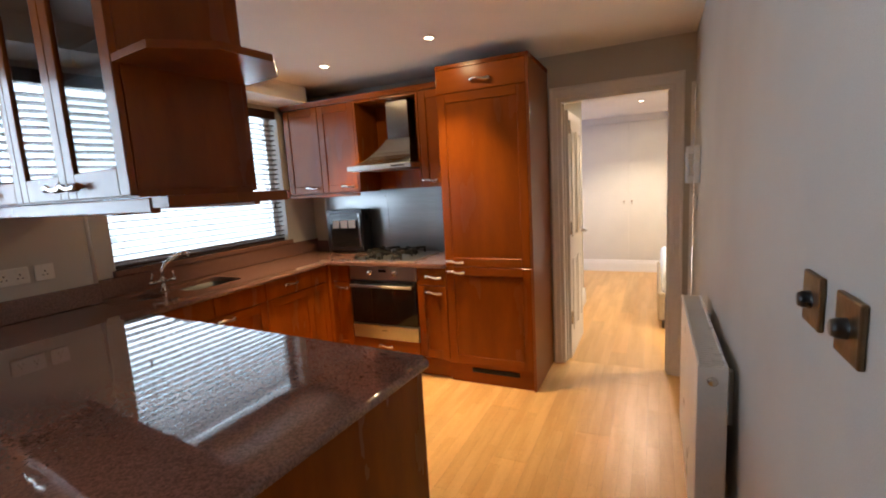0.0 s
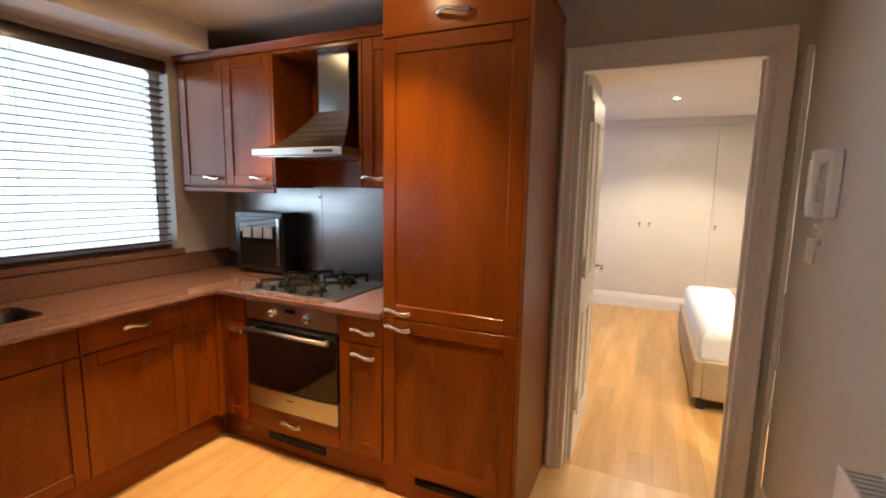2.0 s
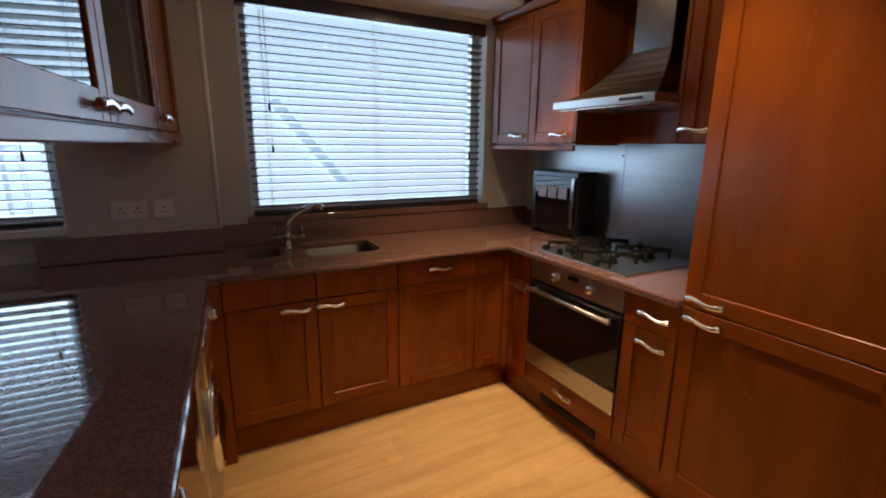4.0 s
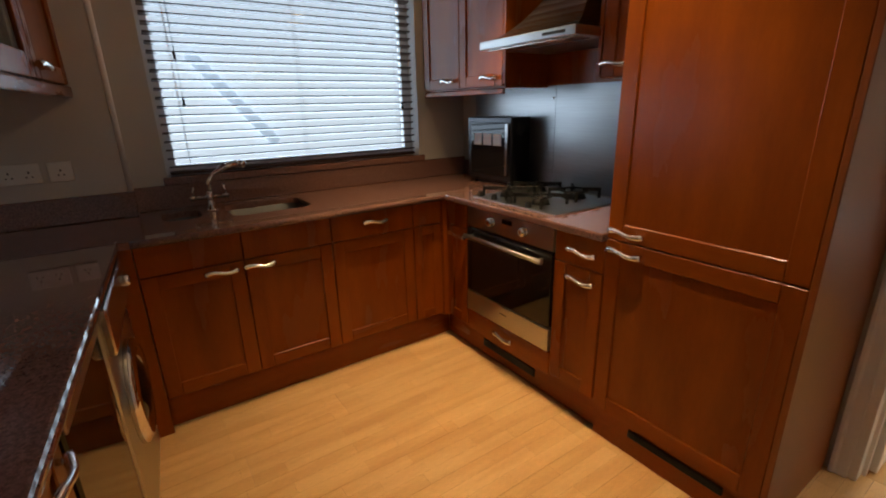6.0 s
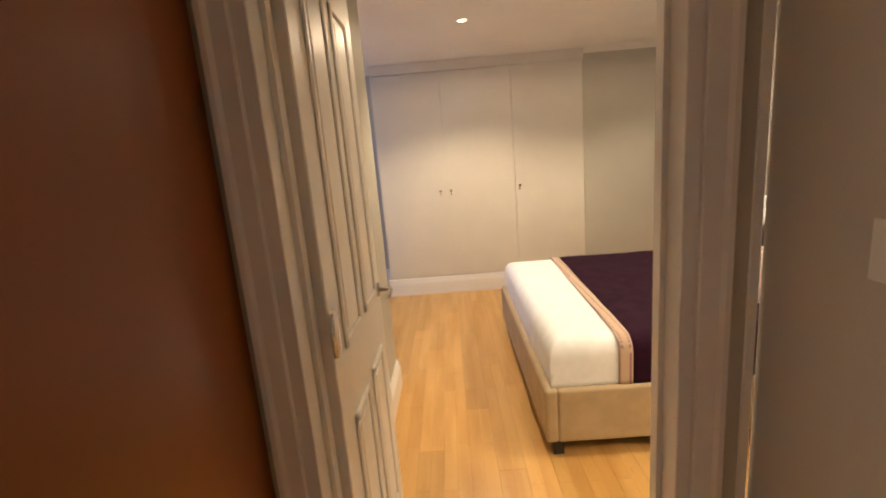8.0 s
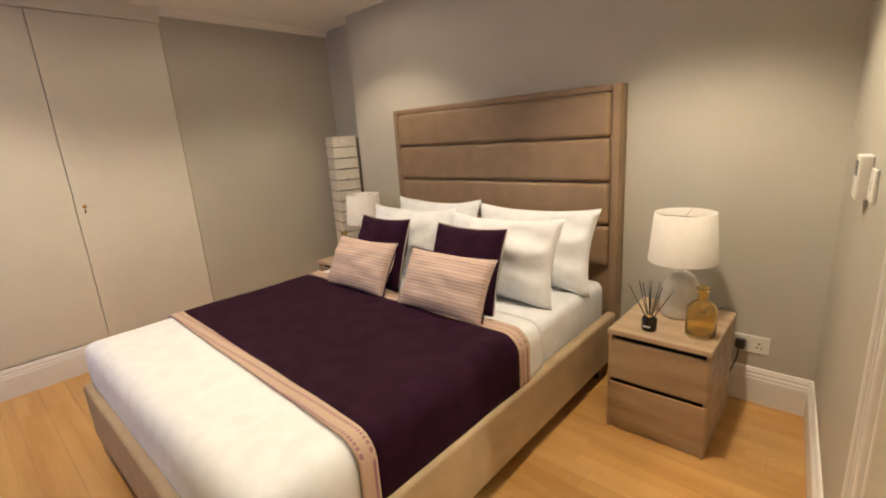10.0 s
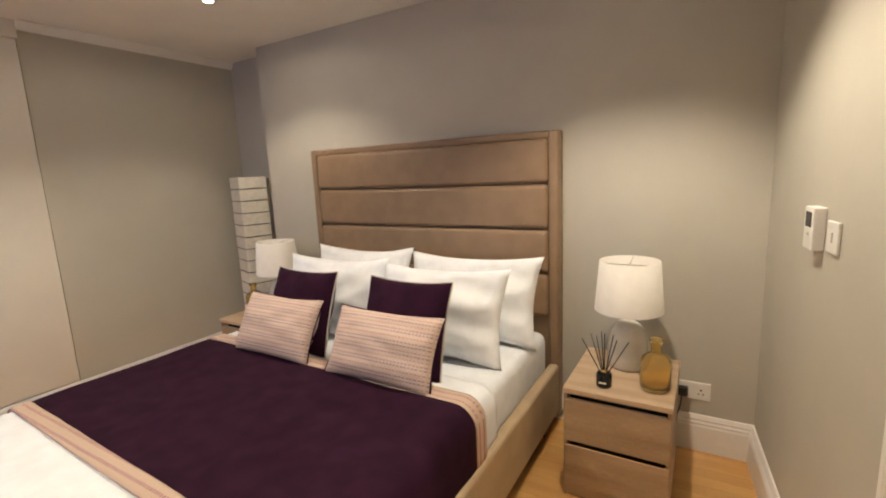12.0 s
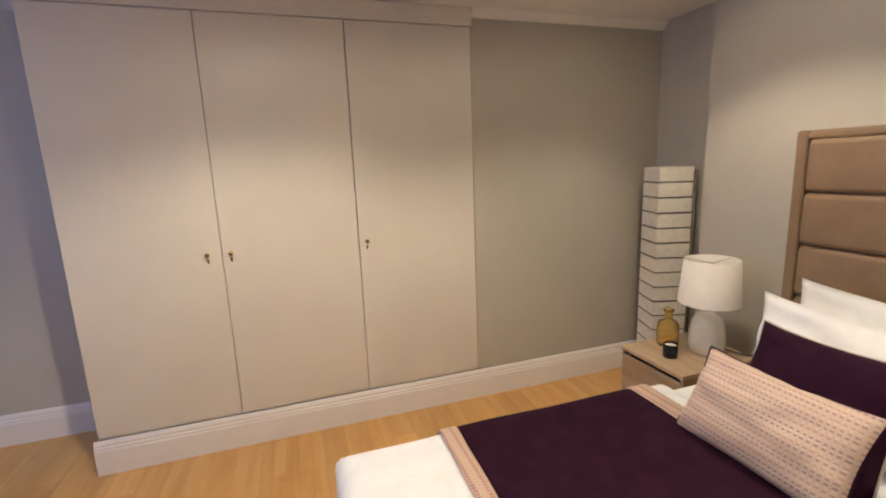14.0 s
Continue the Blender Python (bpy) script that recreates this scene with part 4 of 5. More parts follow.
# gas hob
hb = thing("gas_hob", "stainless steel gas hob with black pan supports", "hob", (-1.76, 3.6, WZ1))
bm = B(); box(bm, -2.06, 3.345, WZ1, -1.47, 3.835, WZ1 + 0.008, 0.004, 2); part("plate", bm, STEEL, hb)
for bx, by, r in ((-1.93, 3.70, 0.045), (-1.93, 3.48, 0.035), (-1.68, 3.71, 0.055), (-1.68, 3.47, 0.04)):
    bm = B(); lathe(bm, [(0, 0.028), (r * 0.7, 0.028), (r * 0.8, 0.022), (r, 0.018), (r, 0.008), (r * 1.15, 0.0), (0, 0)], (bx, by, WZ1 + 0.008), 20); part("burner", bm, IRON, hb)
    bm = B(); z, half = WZ1 + 0.046, 0.104
    ring = [(bx + r * 1.3 * math.cos(2 * math.pi * k / 16), by + r * 1.3 * math.sin(2 * math.pi * k / 16), z) for k in range(17)]
    tube(bm, ring, 0.0055, 6)
    grate = part("pan_support", bm, IRON, hb, "black cast-iron pan support")
    for k in range(4):
        m_ = pose(bx, by, 0, 0, 0, 90 * k + 45)
        bm = B(); box(bm, r * 0.75, -0.006, z - 0.004, half * 1.25, 0.006, z + 0.014, 0.002, m=m_)
        box(bm, half * 1.25 - 0.013, -0.007, WZ1 + 0.007, half * 1.25 + 0.001, 0.007, z + 0.013, 0.002, m=m_)
        part("prong", bm, IRON, grate)
for kx, ky in ((-2.025, 3.375), (-1.905, 3.368), (-1.79, 3.368), (-1.66, 3.368)):
    bm = B(); lathe(bm, [(0, 0.026), (0.012, 0.026), (0.014, 0.02), (0.015, 0.004), (0.019, 0), (0, 0)], (kx, ky, WZ1 + 0.008), 14); part("knob", bm, IRON, hb)

# slim microwave in the corner
mw = thing("microwave", "dark steel microwave standing in the worktop corner", "microwave", (-2.36, 3.79, WZ1), turn=4)
bm = B(); box(bm, -0.19, -0.075, 0.012, 0.19, 0.075, 0.40, 0.006, 2); part("case", bm, BLACK, mw, local=True)
bm = B(); box(bm, -0.19, -0.09, 0.03, 0.19, -0.074, 0.40, 0.005); dr = part("frame_front", bm, DARKSTEEL, mw, local=True)
bm = B(); box(bm, -0.155, -0.095, 0.055, 0.145, -0.088, 0.37, 0.003); part("window_glass", bm, BLACKGLASS, dr, "dark glass microwave door")
bm = B(); box(bm, 0.150, -0.106, 0.06, 0.178, -0.089, 0.37, 0.005, 2); part("handle", bm, STEEL_V, dr, "upright steel door handle")
for i in range(3):
    bm = B(); box(bm, -0.125 + i * 0.085, -0.098, 0.235, -0.055 + i * 0.085, -0.0945, 0.305, 0.001); part("note", bm, LABEL, dr, "pale paper note")
for sx_ in (-0.16, 0.16):
    for sy_ in (-0.05, 0.05):
        bm = B(); box(bm, sx_ - 0.012, sy_ - 0.012, 0, sx_ + 0.012, sy_ + 0.012, 0.012); part("foot", bm, BLACK, mw, local=True)

# peninsula base: end panel, back panel, dishwasher and washing machine
pb = thing("breakfast_bar", "cherry wood panelled base of the breakfast bar", "cabinet", (-1.4, 1.2, 0))
bm = B(); box(bm, -0.05, -0.95, 0, -0.03, -0.03, 0.867, 0.002, m=PEN); part("end_panel", bm, CHERRY, pb)
bm = B(); box(bm, -2.28, -0.67, 0.0, -0.05, -0.65, 0.867, 0.002, m=PEN); part("back_panel", bm, CHERRY, pb)
bm = B(); box(bm, -0.66, -0.64, 0.10, -0.05, -0.05, 0.867, 0.002, m=PEN); bd = part("body", bm, CHERRY, pb)
mm = PEN @ pose(-0.055, -0.03, 0.15, 0, 0, 180)
front(pb, mm, 0.60, 0.70, (0.5, 0.64))
wm = thing("washing_machine", "silver washing machine under the worktop with its door ajar", "washing machine", (-1.95, 1.45, 0))
bm = B(); box(bm, -1.78, -0.62, 0.0, -1.19, -0.02, 0.85, 0.008, 2, m=PEN); part("body", bm, STEEL, wm)
bm = B(); box(bm, -1.78, -0.02, 0.70, -1.19, 0.005, 0.85, 0.006, m=PEN); cp = part("control_panel", bm, SATIN, wm)
bm = B(); lathe(bm, [(0, 0.02), (0.022, 0.02), (0.025, 0), (0, 0)], (0, 0, 0), 16, PEN @ pose(-1.68, 0.005, 0.775, -90)); part("dial", bm, CHROME, cp)
bm = B(); lathe(bm, [(0.13, 0.0), (0.19, 0.0), (0.19, 0.02), (0.165, 0.035), (0.13, 0.02), (0.13, 0.0)], (0, 0, 0), 32, PEN @ pose(-1.485, -0.02, 0.42, -90)); pr = part("porthole", bm, CHROME, wm)
bm = B(); lathe(bm, [(0.0, 0.05), (0.08, 0.04), (0.13, 0.015)], (0, 0, 0), 28, PEN @ pose(-1.485, -0.02, 0.42, -90)); part("porthole_glass", bm, BLACKGLASS, pr)
dwm = thing("dishwasher", "black glass fronted dishwasher under the worktop", "dishwasher", (-0.95, 1.45, 0))
bm = B(); box(bm, -1.18, -0.62, 0.0, -0.67, -0.05, 0.85, 0.004, m=PEN); part("body", bm, BLACK, dwm)
bm = B(); box(bm, -1.175, -0.05, 0.12, -0.675, -0.025, 0.84, 0.006, m=PEN); dd = part("door", bm, BLACKGLASS, dwm)
bm = B(); box(bm, -1.175, -0.026, 0.80, -0.675, -0.018, 0.845, 0.003, m=PEN); part("trim", bm, STEEL, dd)

# hanging glazed cabinet over the peninsula with open end shelves
HANG = pose(-1.03, 1.51, 0, 0, 0, -6.5)
hc = thing("hanging_cabinet", "cherry wood hanging cabinet with glazed doors over the bar", "cabinet", (-1.85, 1.35, 1.49))
CD = 0.40
bm = B()
box(bm, -1.74, -CD + 0.02, 1.49, 0, -0.02, 1.51, 0.001, m=HANG); box(bm, -1.74, -CD + 0.02, 2.23, 0, -0.02, 2.25, 0.001, m=HANG); box(bm, -0.018, -CD + 0.02, 1.51, 0, -0.02, 2.23, 0.001, m=HANG)
box(bm, -1.74, -CD + 0.02, 1.51, -1.722, -0.02, 2.23, 0.001, m=HANG); box(bm, -1.70, -CD + 0.03, 1.86, -0.018, -0.03, 1.875, 0.001, m=HANG)
part("carcass", bm, CHERRY, hc)
bm = B(); box(bm, -1.745, -CD - 0.004, 1.445, 0.10, -CD + 0.022, 1.488, 0.005, 2, m=HANG); box(bm, -1.745, -0.022, 1.445, 0.0, 0.004, 1.488, 0.005, 2, m=HANG)
part("pelmet", bm, CHERRY_H, hc)
def glazed(m, w, h, solid_door=False, hx=0.06):
    if solid_door:
        front(hc, m, w, h, (hx, 0.045))
        return
    r = 0.06
    bm = B()
    box(bm, 0, 0, 0, r, 0.02, h, 0.003, m=m); box(bm, w - r, 0, 0, w, 0.02, h, 0.003, m=m); box(bm, r, 0, 0, w - r, 0.02, r + 0.02, 0.003, m=m); box(bm, r, 0, h - r, w - r, 0.02, h, 0.003, m=m)
    d = part("glazed_door", bm, CHERRY, hc, "cherry wood framed glass door")
    bm = B(); box(bm, r - 0.003, 0.008, r, w - r + 0.003, 0.012, h - r + 0.003, m=m)
    part("pane", bm, CABGLASS, d)
    part("handle", handle_bm(hx, 0.04, m), SATIN, d, "satin metal bow handle")
for a, b, s, hx in ((0.004, 0.64, 0, 0.57), (0.644, 1.28, 0, 0.06), (1.284, 1.735, 1, 0.06)):
    glazed(HANG @ pose(-a, 0, 1.495, 0, 0, 180), b - a, 0.75, s, hx)
for a, b, hx in ((-0.404, -0.004, 0.055), (-0.806, -0.406, 0.345), (-1.208, -0.808, 0.055), (-1.61, -1.21, 0.345)):
    glazed(HANG @ pose(a, -CD, 1.495), b - a, 0.75, 0, hx)
shelf = [(0.002, -CD), (0.18, -CD), (0.29, -0.28), (0.29, -0.12), (0.16, 0.0), (0.002, 0.0)]
for z0, z1 in ((1.46, 1.488), (1.845, 1.865), (2.23, 2.25)):
    part("end_shelf", prism(B(), shelf, z0, z1, HANG), CHERRY_H, hc)

# ---- kitchen fittings ----
def plate(name, label, m, w, h, mat, kind):
    """A wall plate facing local -y, centred on its own origin."""
    ob = thing(name, label, kind)
    ob.matrix_basis = m
    bm = B(); box(bm, -w / 2, -0.009, -h / 2, w / 2, 0, h / 2, 0.003, 2)
    part("faceplate", bm, mat, ob, local=True)
    return ob

for y in (1.255, 1.10):
    sw = plate("dimmer_switch", "antique bronze dimmer switch on the grey wall", pose(XR, y, 1.255, 0, 0, -90), 0.088, 0.088, BRONZE, "light switch")
    bm = B(); lathe(bm, [(0, 0.026), (0.011, 0.026), (0.014, 0.02), (0.015, 0.009), (0.020, 0.008), (0, 0.008)], (0, 0, 0), 18, pose(0, 0, 0, 90)); part("dial", bm, BLACK, sw, local=True)
def socket(m, gangs):
    w = 0.146 if gangs == 2 else 0.086
    ob = plate("wall_socket", "white double wall socket" if gangs == 2 else "white single wall socket plate", m, w, 0.086, WHITE_PL, "socket")
    for g in range(gangs):
        cx = (g - (gangs - 1) / 2) * 0.066
        bm = B(); box(bm, cx - 0.016, -0.0118, 0.016, cx + 0.002, -0.0085, 0.036, 0.001); part("rocker", bm, WHITE_PL, ob, local=True)
        bm = B(); box(bm, cx - 0.003, -0.0096, 0.002, cx + 0.003, -0.0085, 0.011); box(bm, cx - 0.013, -0.0096, -0.016, cx - 0.007, -0.0085, -0.010); box(bm, cx + 0.007, -0.0096, -0.016, cx + 0.013, -0.0085, -0.010); part("pin_hole", bm, DARKGAP, ob, local=True)
    return ob
socket(pose(-2.76, 1.46, 1.135, 0, 0, 90), 2)
socket(pose(-2.76, 1.60, 1.135, 0, 0, 90), 1)

# radiator on the grey wall
ra = thing("radiator", "white steel panel radiator on the grey wall", "radiator", (0.40, 2.35, 0.18))
RY0, RY1, RZ0, RZ1 = 1.90, 2.82, 0.20, 0.87
bm = B()
box(bm, 0.345, RY0, RZ0, 0.357, RY1, RZ1 - 0.01, 0.004, 2)
part("front_panel", bm, RAD_W, ra)
bm = B(); box(bm, 0.415, RY0, RZ0, 0.427, RY1, RZ1 - 0.01, 0.004, 2); part("back_panel", bm, RAD_W, ra)
bm = B(); box(bm, 0.343, RY0 - 0.002, RZ1 - 0.012, 0.352, RY1 + 0.002, RZ1, 0.002); box(bm, 0.420, RY0 - 0.002, RZ1 - 0.012, 0.429, RY1 + 0.002, RZ1, 0.002)
for i in range(46):
    y = RY0 + 0.01 + i * 0.02
    box(bm, 0.352, y, RZ1 - 0.008, 0.420, y + 0.009, RZ1 - 0.003)
part("top_grille", bm, RAD_W, ra)
for y in (RY0, RY1):
    bm = B(); box(bm, 0.343, y - 0.004, RZ0, 0.429, y + 0.001, RZ1 - 0.004, 0.002); part("side_panel", bm, RAD_W, ra)
bm = B(); lathe(bm, [(0, 0.004), (0.014, 0.004), (0.016, 0), (0, 0)], (0, 0, 0), 16, pose(0.386, RY0 - 0.004, RZ1 - 0.05, 90)); part("bleed_plug", bm, SATIN, ra)
for y in (RY0 + 0.12, RY1 - 0.12):
    bm = B(); box(bm, 0.427, y, RZ1 - 0.25, XR, y + 0.03, RZ1 - 0.06, 0.002); part("bracket", bm, RAD_W, ra)
bm = B(); tube(bm, [(0.386, RY0 + 0.02, RZ0 + 0.01), (0.386, RY0 - 0.02, RZ0 - 0.02), (0.386, RY0 - 0.02, 0.0)], 0.008, 8); part("pipe", bm, CHROME, ra)

# door phone
ph = thing("intercom_phone", "white plastic intercom handset on the wall", "intercom", (0.43, 3.46, 1.40))
bm = B(); box(bm, 0.425, 3.415, 1.40, XR, 3.50, 1.62, 0.008, 2); part("base", bm, WHITE_PL, ph)
bm = B(); box(bm, 0.385, 3.425, 1.40, 0.43, 3.475, 1.45, 0.01, 2); box(bm, 0.385, 3.425, 1.57, 0.43, 3.475, 1.62, 0.01, 2); box(bm, 0.382, 3.427, 1.43, 0.405, 3.473, 1.59, 0.008, 2); part("handset", bm, WHITE_PL, ph)
bm = B(); tube(bm, [(0.41, 3.45, 1.40)] + [(0.425 + 0.01 * math.cos(k * 1.3), 3.45 + 0.01 * math.sin(k * 1.3), 1.39 - k * 0.006) for k in range(16)] + [(0.44, 3.46, 1.33)], 0.003, 6); part("coiled_cord", bm, WHITE_PL, ph)
sw = plate("light_switch", "small white wall switch below the intercom", pose(XR, 3.62, 1.27, 0, 0, -90), 0.086, 0.086, WHITE_PL, "light switch")
bm = B(); box(bm, -0.008, -0.013, -0.014, 0.008, -0.008, 0.014, 0.002); part("rocker", bm, WHITE_PL, sw, local=True)

# downlights
def downlight(x, y, z):
    ob = thing("downlight", "small round recessed ceiling spotlight, lit", "ceiling light", (x, y, z), group="recessed ceiling spotlights")
    bm = B(); lathe(bm, [(0.026, -0.002), (0.030, -0.006), (0.040, -0.005), (0.042, 0.0)], (x, y, z), 24); part("bezel", bm, WHITE_PL, ob)
    bm = B(); lathe(bm, [(0.0, -0.0015), (0.0255, -0.0015)], (x, y, z), 20); part("bulb", bm, LAMP_ON, ob)
# includes fittings for the unseen, added spots
for x, y in KITCHEN_SPOTS:
    downlight(x, y, KC)
for x, y in BED_SPOTS:
    downlight(x, y, BC)

# ---- doors ----
# kitchen-bedroom door, panelled, opened against the wall
dl = thing("door_1", "white four-panel door standing open into the bedroom", "door", (DX0 + 0.062, YB + 0.02, 0), kind="structure", turn=90)
DW, DHH, DT = 0.65, 1.985, 0.040
bm = B(); box(bm, 0, 0, 0.006, DW, DT, DHH, 0.003); leaf = part("leaf", bm, GLOSS_W, dl, local=True)
for x0, x1 in ((0.10, 0.295), (0.355, 0.55)):
    for z0, z1 in ((0.22, 0.82), (1.0, 1.85)):
        for y in (-0.008, DT - 0.002):
            bm = B()
            box(bm, x0, y, z0, x0 + 0.022, y + 0.010, z1, 0.004); box(bm, x1 - 0.022, y, z0, x1, y + 0.010, z1, 0.004); box(bm, x0, y, z0, x1, y + 0.010, z0 + 0.022, 0.004); box(bm, x0, y, z1 - 0.022, x1, y + 0.010, z1, 0.004)
            box(bm, x0 + 0.04, y + 0.003, z0 + 0.04, x1 - 0.04, y + 0.008, z1 - 0.04, 0.003)
            part("panel", bm, GLOSS_W, leaf)
for s, y in ((-1, 0), (1, DT)):
    bm = B()
    lathe(bm, [(0, 0.008), (0.024, 0.008), (0.026, 0), (0, 0)], (0, 0, 0), 20, pose(DW - 0.06, y, 1.0, 90 if s < 0 else -90))
    tube(bm, [(DW - 0.06, y, 1.0), (DW - 0.06, y + s * 0.045, 1.0), (DW - 0.075, y + s * 0.05, 1.0), (DW - 0.165, y + s * 0.05, 0.998)], 0.009, 10)
    part("handle", bm, CHROME, leaf, "chrome lever handle")
for z in (0.35, 1.08, 1.86):
    bm = B(); box(bm, -0.004, -0.012, z - 0.05, 0.030, -0.001, z + 0.05, 0.001); tube(bm, [(-0.006, -0.008, z - 0.05), (-0.006, -0.008, z + 0.05)], 0.006, 8)
    part("hinge", bm, SATIN, dl, "satin metal butt hinge", local=True)
# ---- bedroom ----
# wardrobe, three doors
wa = thing("wardrobe", "built-in cream painted three-door wardrobe", "wardrobe", (0.22, 7.95, 0.0))
WY = 7.69
bm = B(); box(bm, -0.80, WY + 0.022, 0, 1.268, 8.2, BC - 0.002); part("carcass", bm, WARD, wa)
bm = B(); box(bm, -0.802, WY - 0.004, 2.232, 1.275, WY + 0.022, BC - 0.001, 0.002); part("frieze", bm, WARD, wa)
for a, b, kx in ((-0.80, -0.128, -0.195), (-0.126, 0.566, -0.086), (0.568, 1.266, 0.612)):
    bm = B(); box(bm, a + 0.0015, WY, 0.187, b - 0.0015, WY + 0.021, 2.228, 0.0015); d = part("door", bm, WARD, wa)
    bm = B(); lathe(bm, [(0, 0.024), (0.009, 0.024), (0.012, 0.019), (0.010, 0.012), (0.005, 0.008), (0.007, 0), (0, 0)], (0, 0, 0), 16, pose(kx, WY, 1.075, 90)); part("knob", bm, BRASS, d, "small brass knob")
    bm = B(); box(bm, kx - 0.004, WY - 0.003, 1.03, kx + 0.004, WY + 0.001, 1.052, 0.001); part("keyhole", bm, BRASS, d)

# bed
BY0, BY1, BXF, BXH = 4.935, 6.615, 0.255, 2.36
bed = thing("bed", "upholstered double bed with a channelled taupe headboard", "bed", (1.3, 5.77, 0))
bm = B(); box(bm, BXF, BY0, 0.085, BXF + 0.06, BY1, 0.355, 0.018, 3); part("foot_rail", bm, BEDFAB, bed)
for a, b in ((BY0, BY0 + 0.055), (BY1 - 0.055, BY1)):
    bm = B(); box(bm, BXF + 0.055, a, 0.085, BXH, b, 0.353, 0.016, 3); part("side_rail", bm, BEDFAB, bed)
for x in (BXF + 0.04, BXH - 0.15):
    for y in (BY0 + 0.035, BY1 - 0.095):
        bm = B(); box(bm, x, y, 0, x + 0.05, y + 0.06, 0.09, 0.003); part("leg", bm, BLACK, bed, "short dark wooden leg")
bm = B(); box(bm, BXF + 0.06, BY0 + 0.055, 0.20, BXH, BY1 - 0.055, 0.26); part("slat_base", bm, DARKGAP, bed)
HY0, HY1, HZ = 4.94, 6.62, 1.565
bm = B(); box(bm, 2.385, HY0, 0.05, HX - 0.004, HY1, HZ, 0.006)
hbd = part("headboard", bm, LEATHER, bed, "taupe faux-leather headboard with channels")
bm = B()
box(bm, 2.356, HY0, 0.05, 2.386, HY0 + 0.05, HZ, 0.013, 3); box(bm, 2.356, HY1 - 0.05, 0.05, 2.386, HY1, HZ, 0.013, 3); box(bm, 2.356, HY0 + 0.046, HZ - 0.04, 2.386, HY1 - 0.046, HZ, 0.013, 3)
part("border", bm, LEATHER, hbd)
edges = [0.606, 0.838, 1.070, 1.302, HZ - 0.034]
for z0, z1 in zip(edges, edges[1:]):
    bm = B(); box(bm, 2.346, HY0 + 0.053, z0 + 0.003, 2.400, HY1 - 0.053, z1 - 0.003, 0.026, 6)
    part("channel", bm, LEATHER, hbd, smooth=True)
# mattress and bedding
mt = thing("mattress", "white mattress with a fitted cotton sheet", "mattress", (1.33, 5.77, 0.26))
bm = B(); box(bm, BXF + 0.065, BY0 + 0.06, 0.262, 2.345, BY1 - 0.06, 0.535, 0.05, 4); part("sheet", bm, LINEN, mt, smooth=True)


def drape(x0, x1, y0, y1, ztop, hang, mat, name, label, cat, lump=0.004, nx=40, ny=60, foot_hang=0.0, seed=3.0, thick=0.006, r=0.06, slant=0.0):
    """A cloth over the mattress: flat on top, rounding over the sides, hanging a little way down them."""
    def over(s, half):
        """Distance from the middle along the cloth -> (out, down)."""
        flat, arc = half - r, r * math.pi / 2
        if s <= flat:
            return s, 0.0
        if s <= flat + arc:
            a = (s - flat) / r
            return flat + r * math.sin(a), r * (1 - math.cos(a))
        return half, r + s - flat - arc
    bm = B()
    half = (y1 - y0) / 2
    total = half - r + r * math.pi / 2 + hang - r
    grid = []
    lx = x1 - x0
    lt = lx - r + r * math.pi / 2 + foot_hang - r if foot_hang else lx
    for i in range(nx + 1):
        row = []
        for j in range(ny + 1):
            s = total * (2 * j / ny - 1)
            out, down = over(abs(s), half)
            y = (y0 + y1) / 2 + math.copysign(out, s)
            u = lt * (1 - i / nx)
            if foot_hang:
                ox, dx = over(u, lx)
                x, down = x1 - ox, max(down, dx)
            else:
                x = x1 - u
            x += slant * (y - (y0 + y1) / 2) / (y1 - y0)
            n = noise.noise(Vector((x * 3.1, y * 3.1, seed))) * lump + noise.noise(Vector((x * 11, y * 9, seed + 4))) * lump * 0.4
            side = min(1, down / r)
            row.append(bm.verts.new((x, y + math.copysign(n * side, s), ztop - down + n * (1 - side))))
        grid.append(row)
    for i in range(nx):
        for j in range(ny):
            f = bm.faces.new((grid[i][j], grid[i + 1][j], grid[i + 1][j + 1], grid[i][j + 1]))
            f.smooth = True
    bmesh.ops.recalc_face_normals(bm, faces=bm.faces[:])
    ob = part(name, bm, mat, smooth=True)
    so = ob.modifiers.new("thickness", "SOLIDIFY")
    so.thickness, so.offset = thick, -1
    return tagged(ob, label, cat)


drape(BXF + 0.035, 1.60, BY0 + 0.03, BY1 - 0.03, 0.568, 0.22, LINEN, "duvet", "white cotton duvet tucked over the bed foot", "duvet", 0.006, 60, 80, 0.22, thick=0.03, r=0.075)
rn = drape(0.68, 1.425, BY0 + 0.021, BY1 - 0.021, 0.577, 0.225, PURPLE, "bed_runner", "aubergine cloth bed runner with woven borders", "bed runner", 0.006, 30, 80, thick=0.007, r=0.078, slant=0.05)
for a, b in ((0.624, 0.684), (1.421, 1.50)):
    st = drape(a, b, BY0 + 0.018, BY1 - 0.018, 0.580, 0.226, BORDER, "border_strip", "", "", 0.006, 6, 80, thick=0.007, r=0.079, slant=0.05)
    st.parent = rn


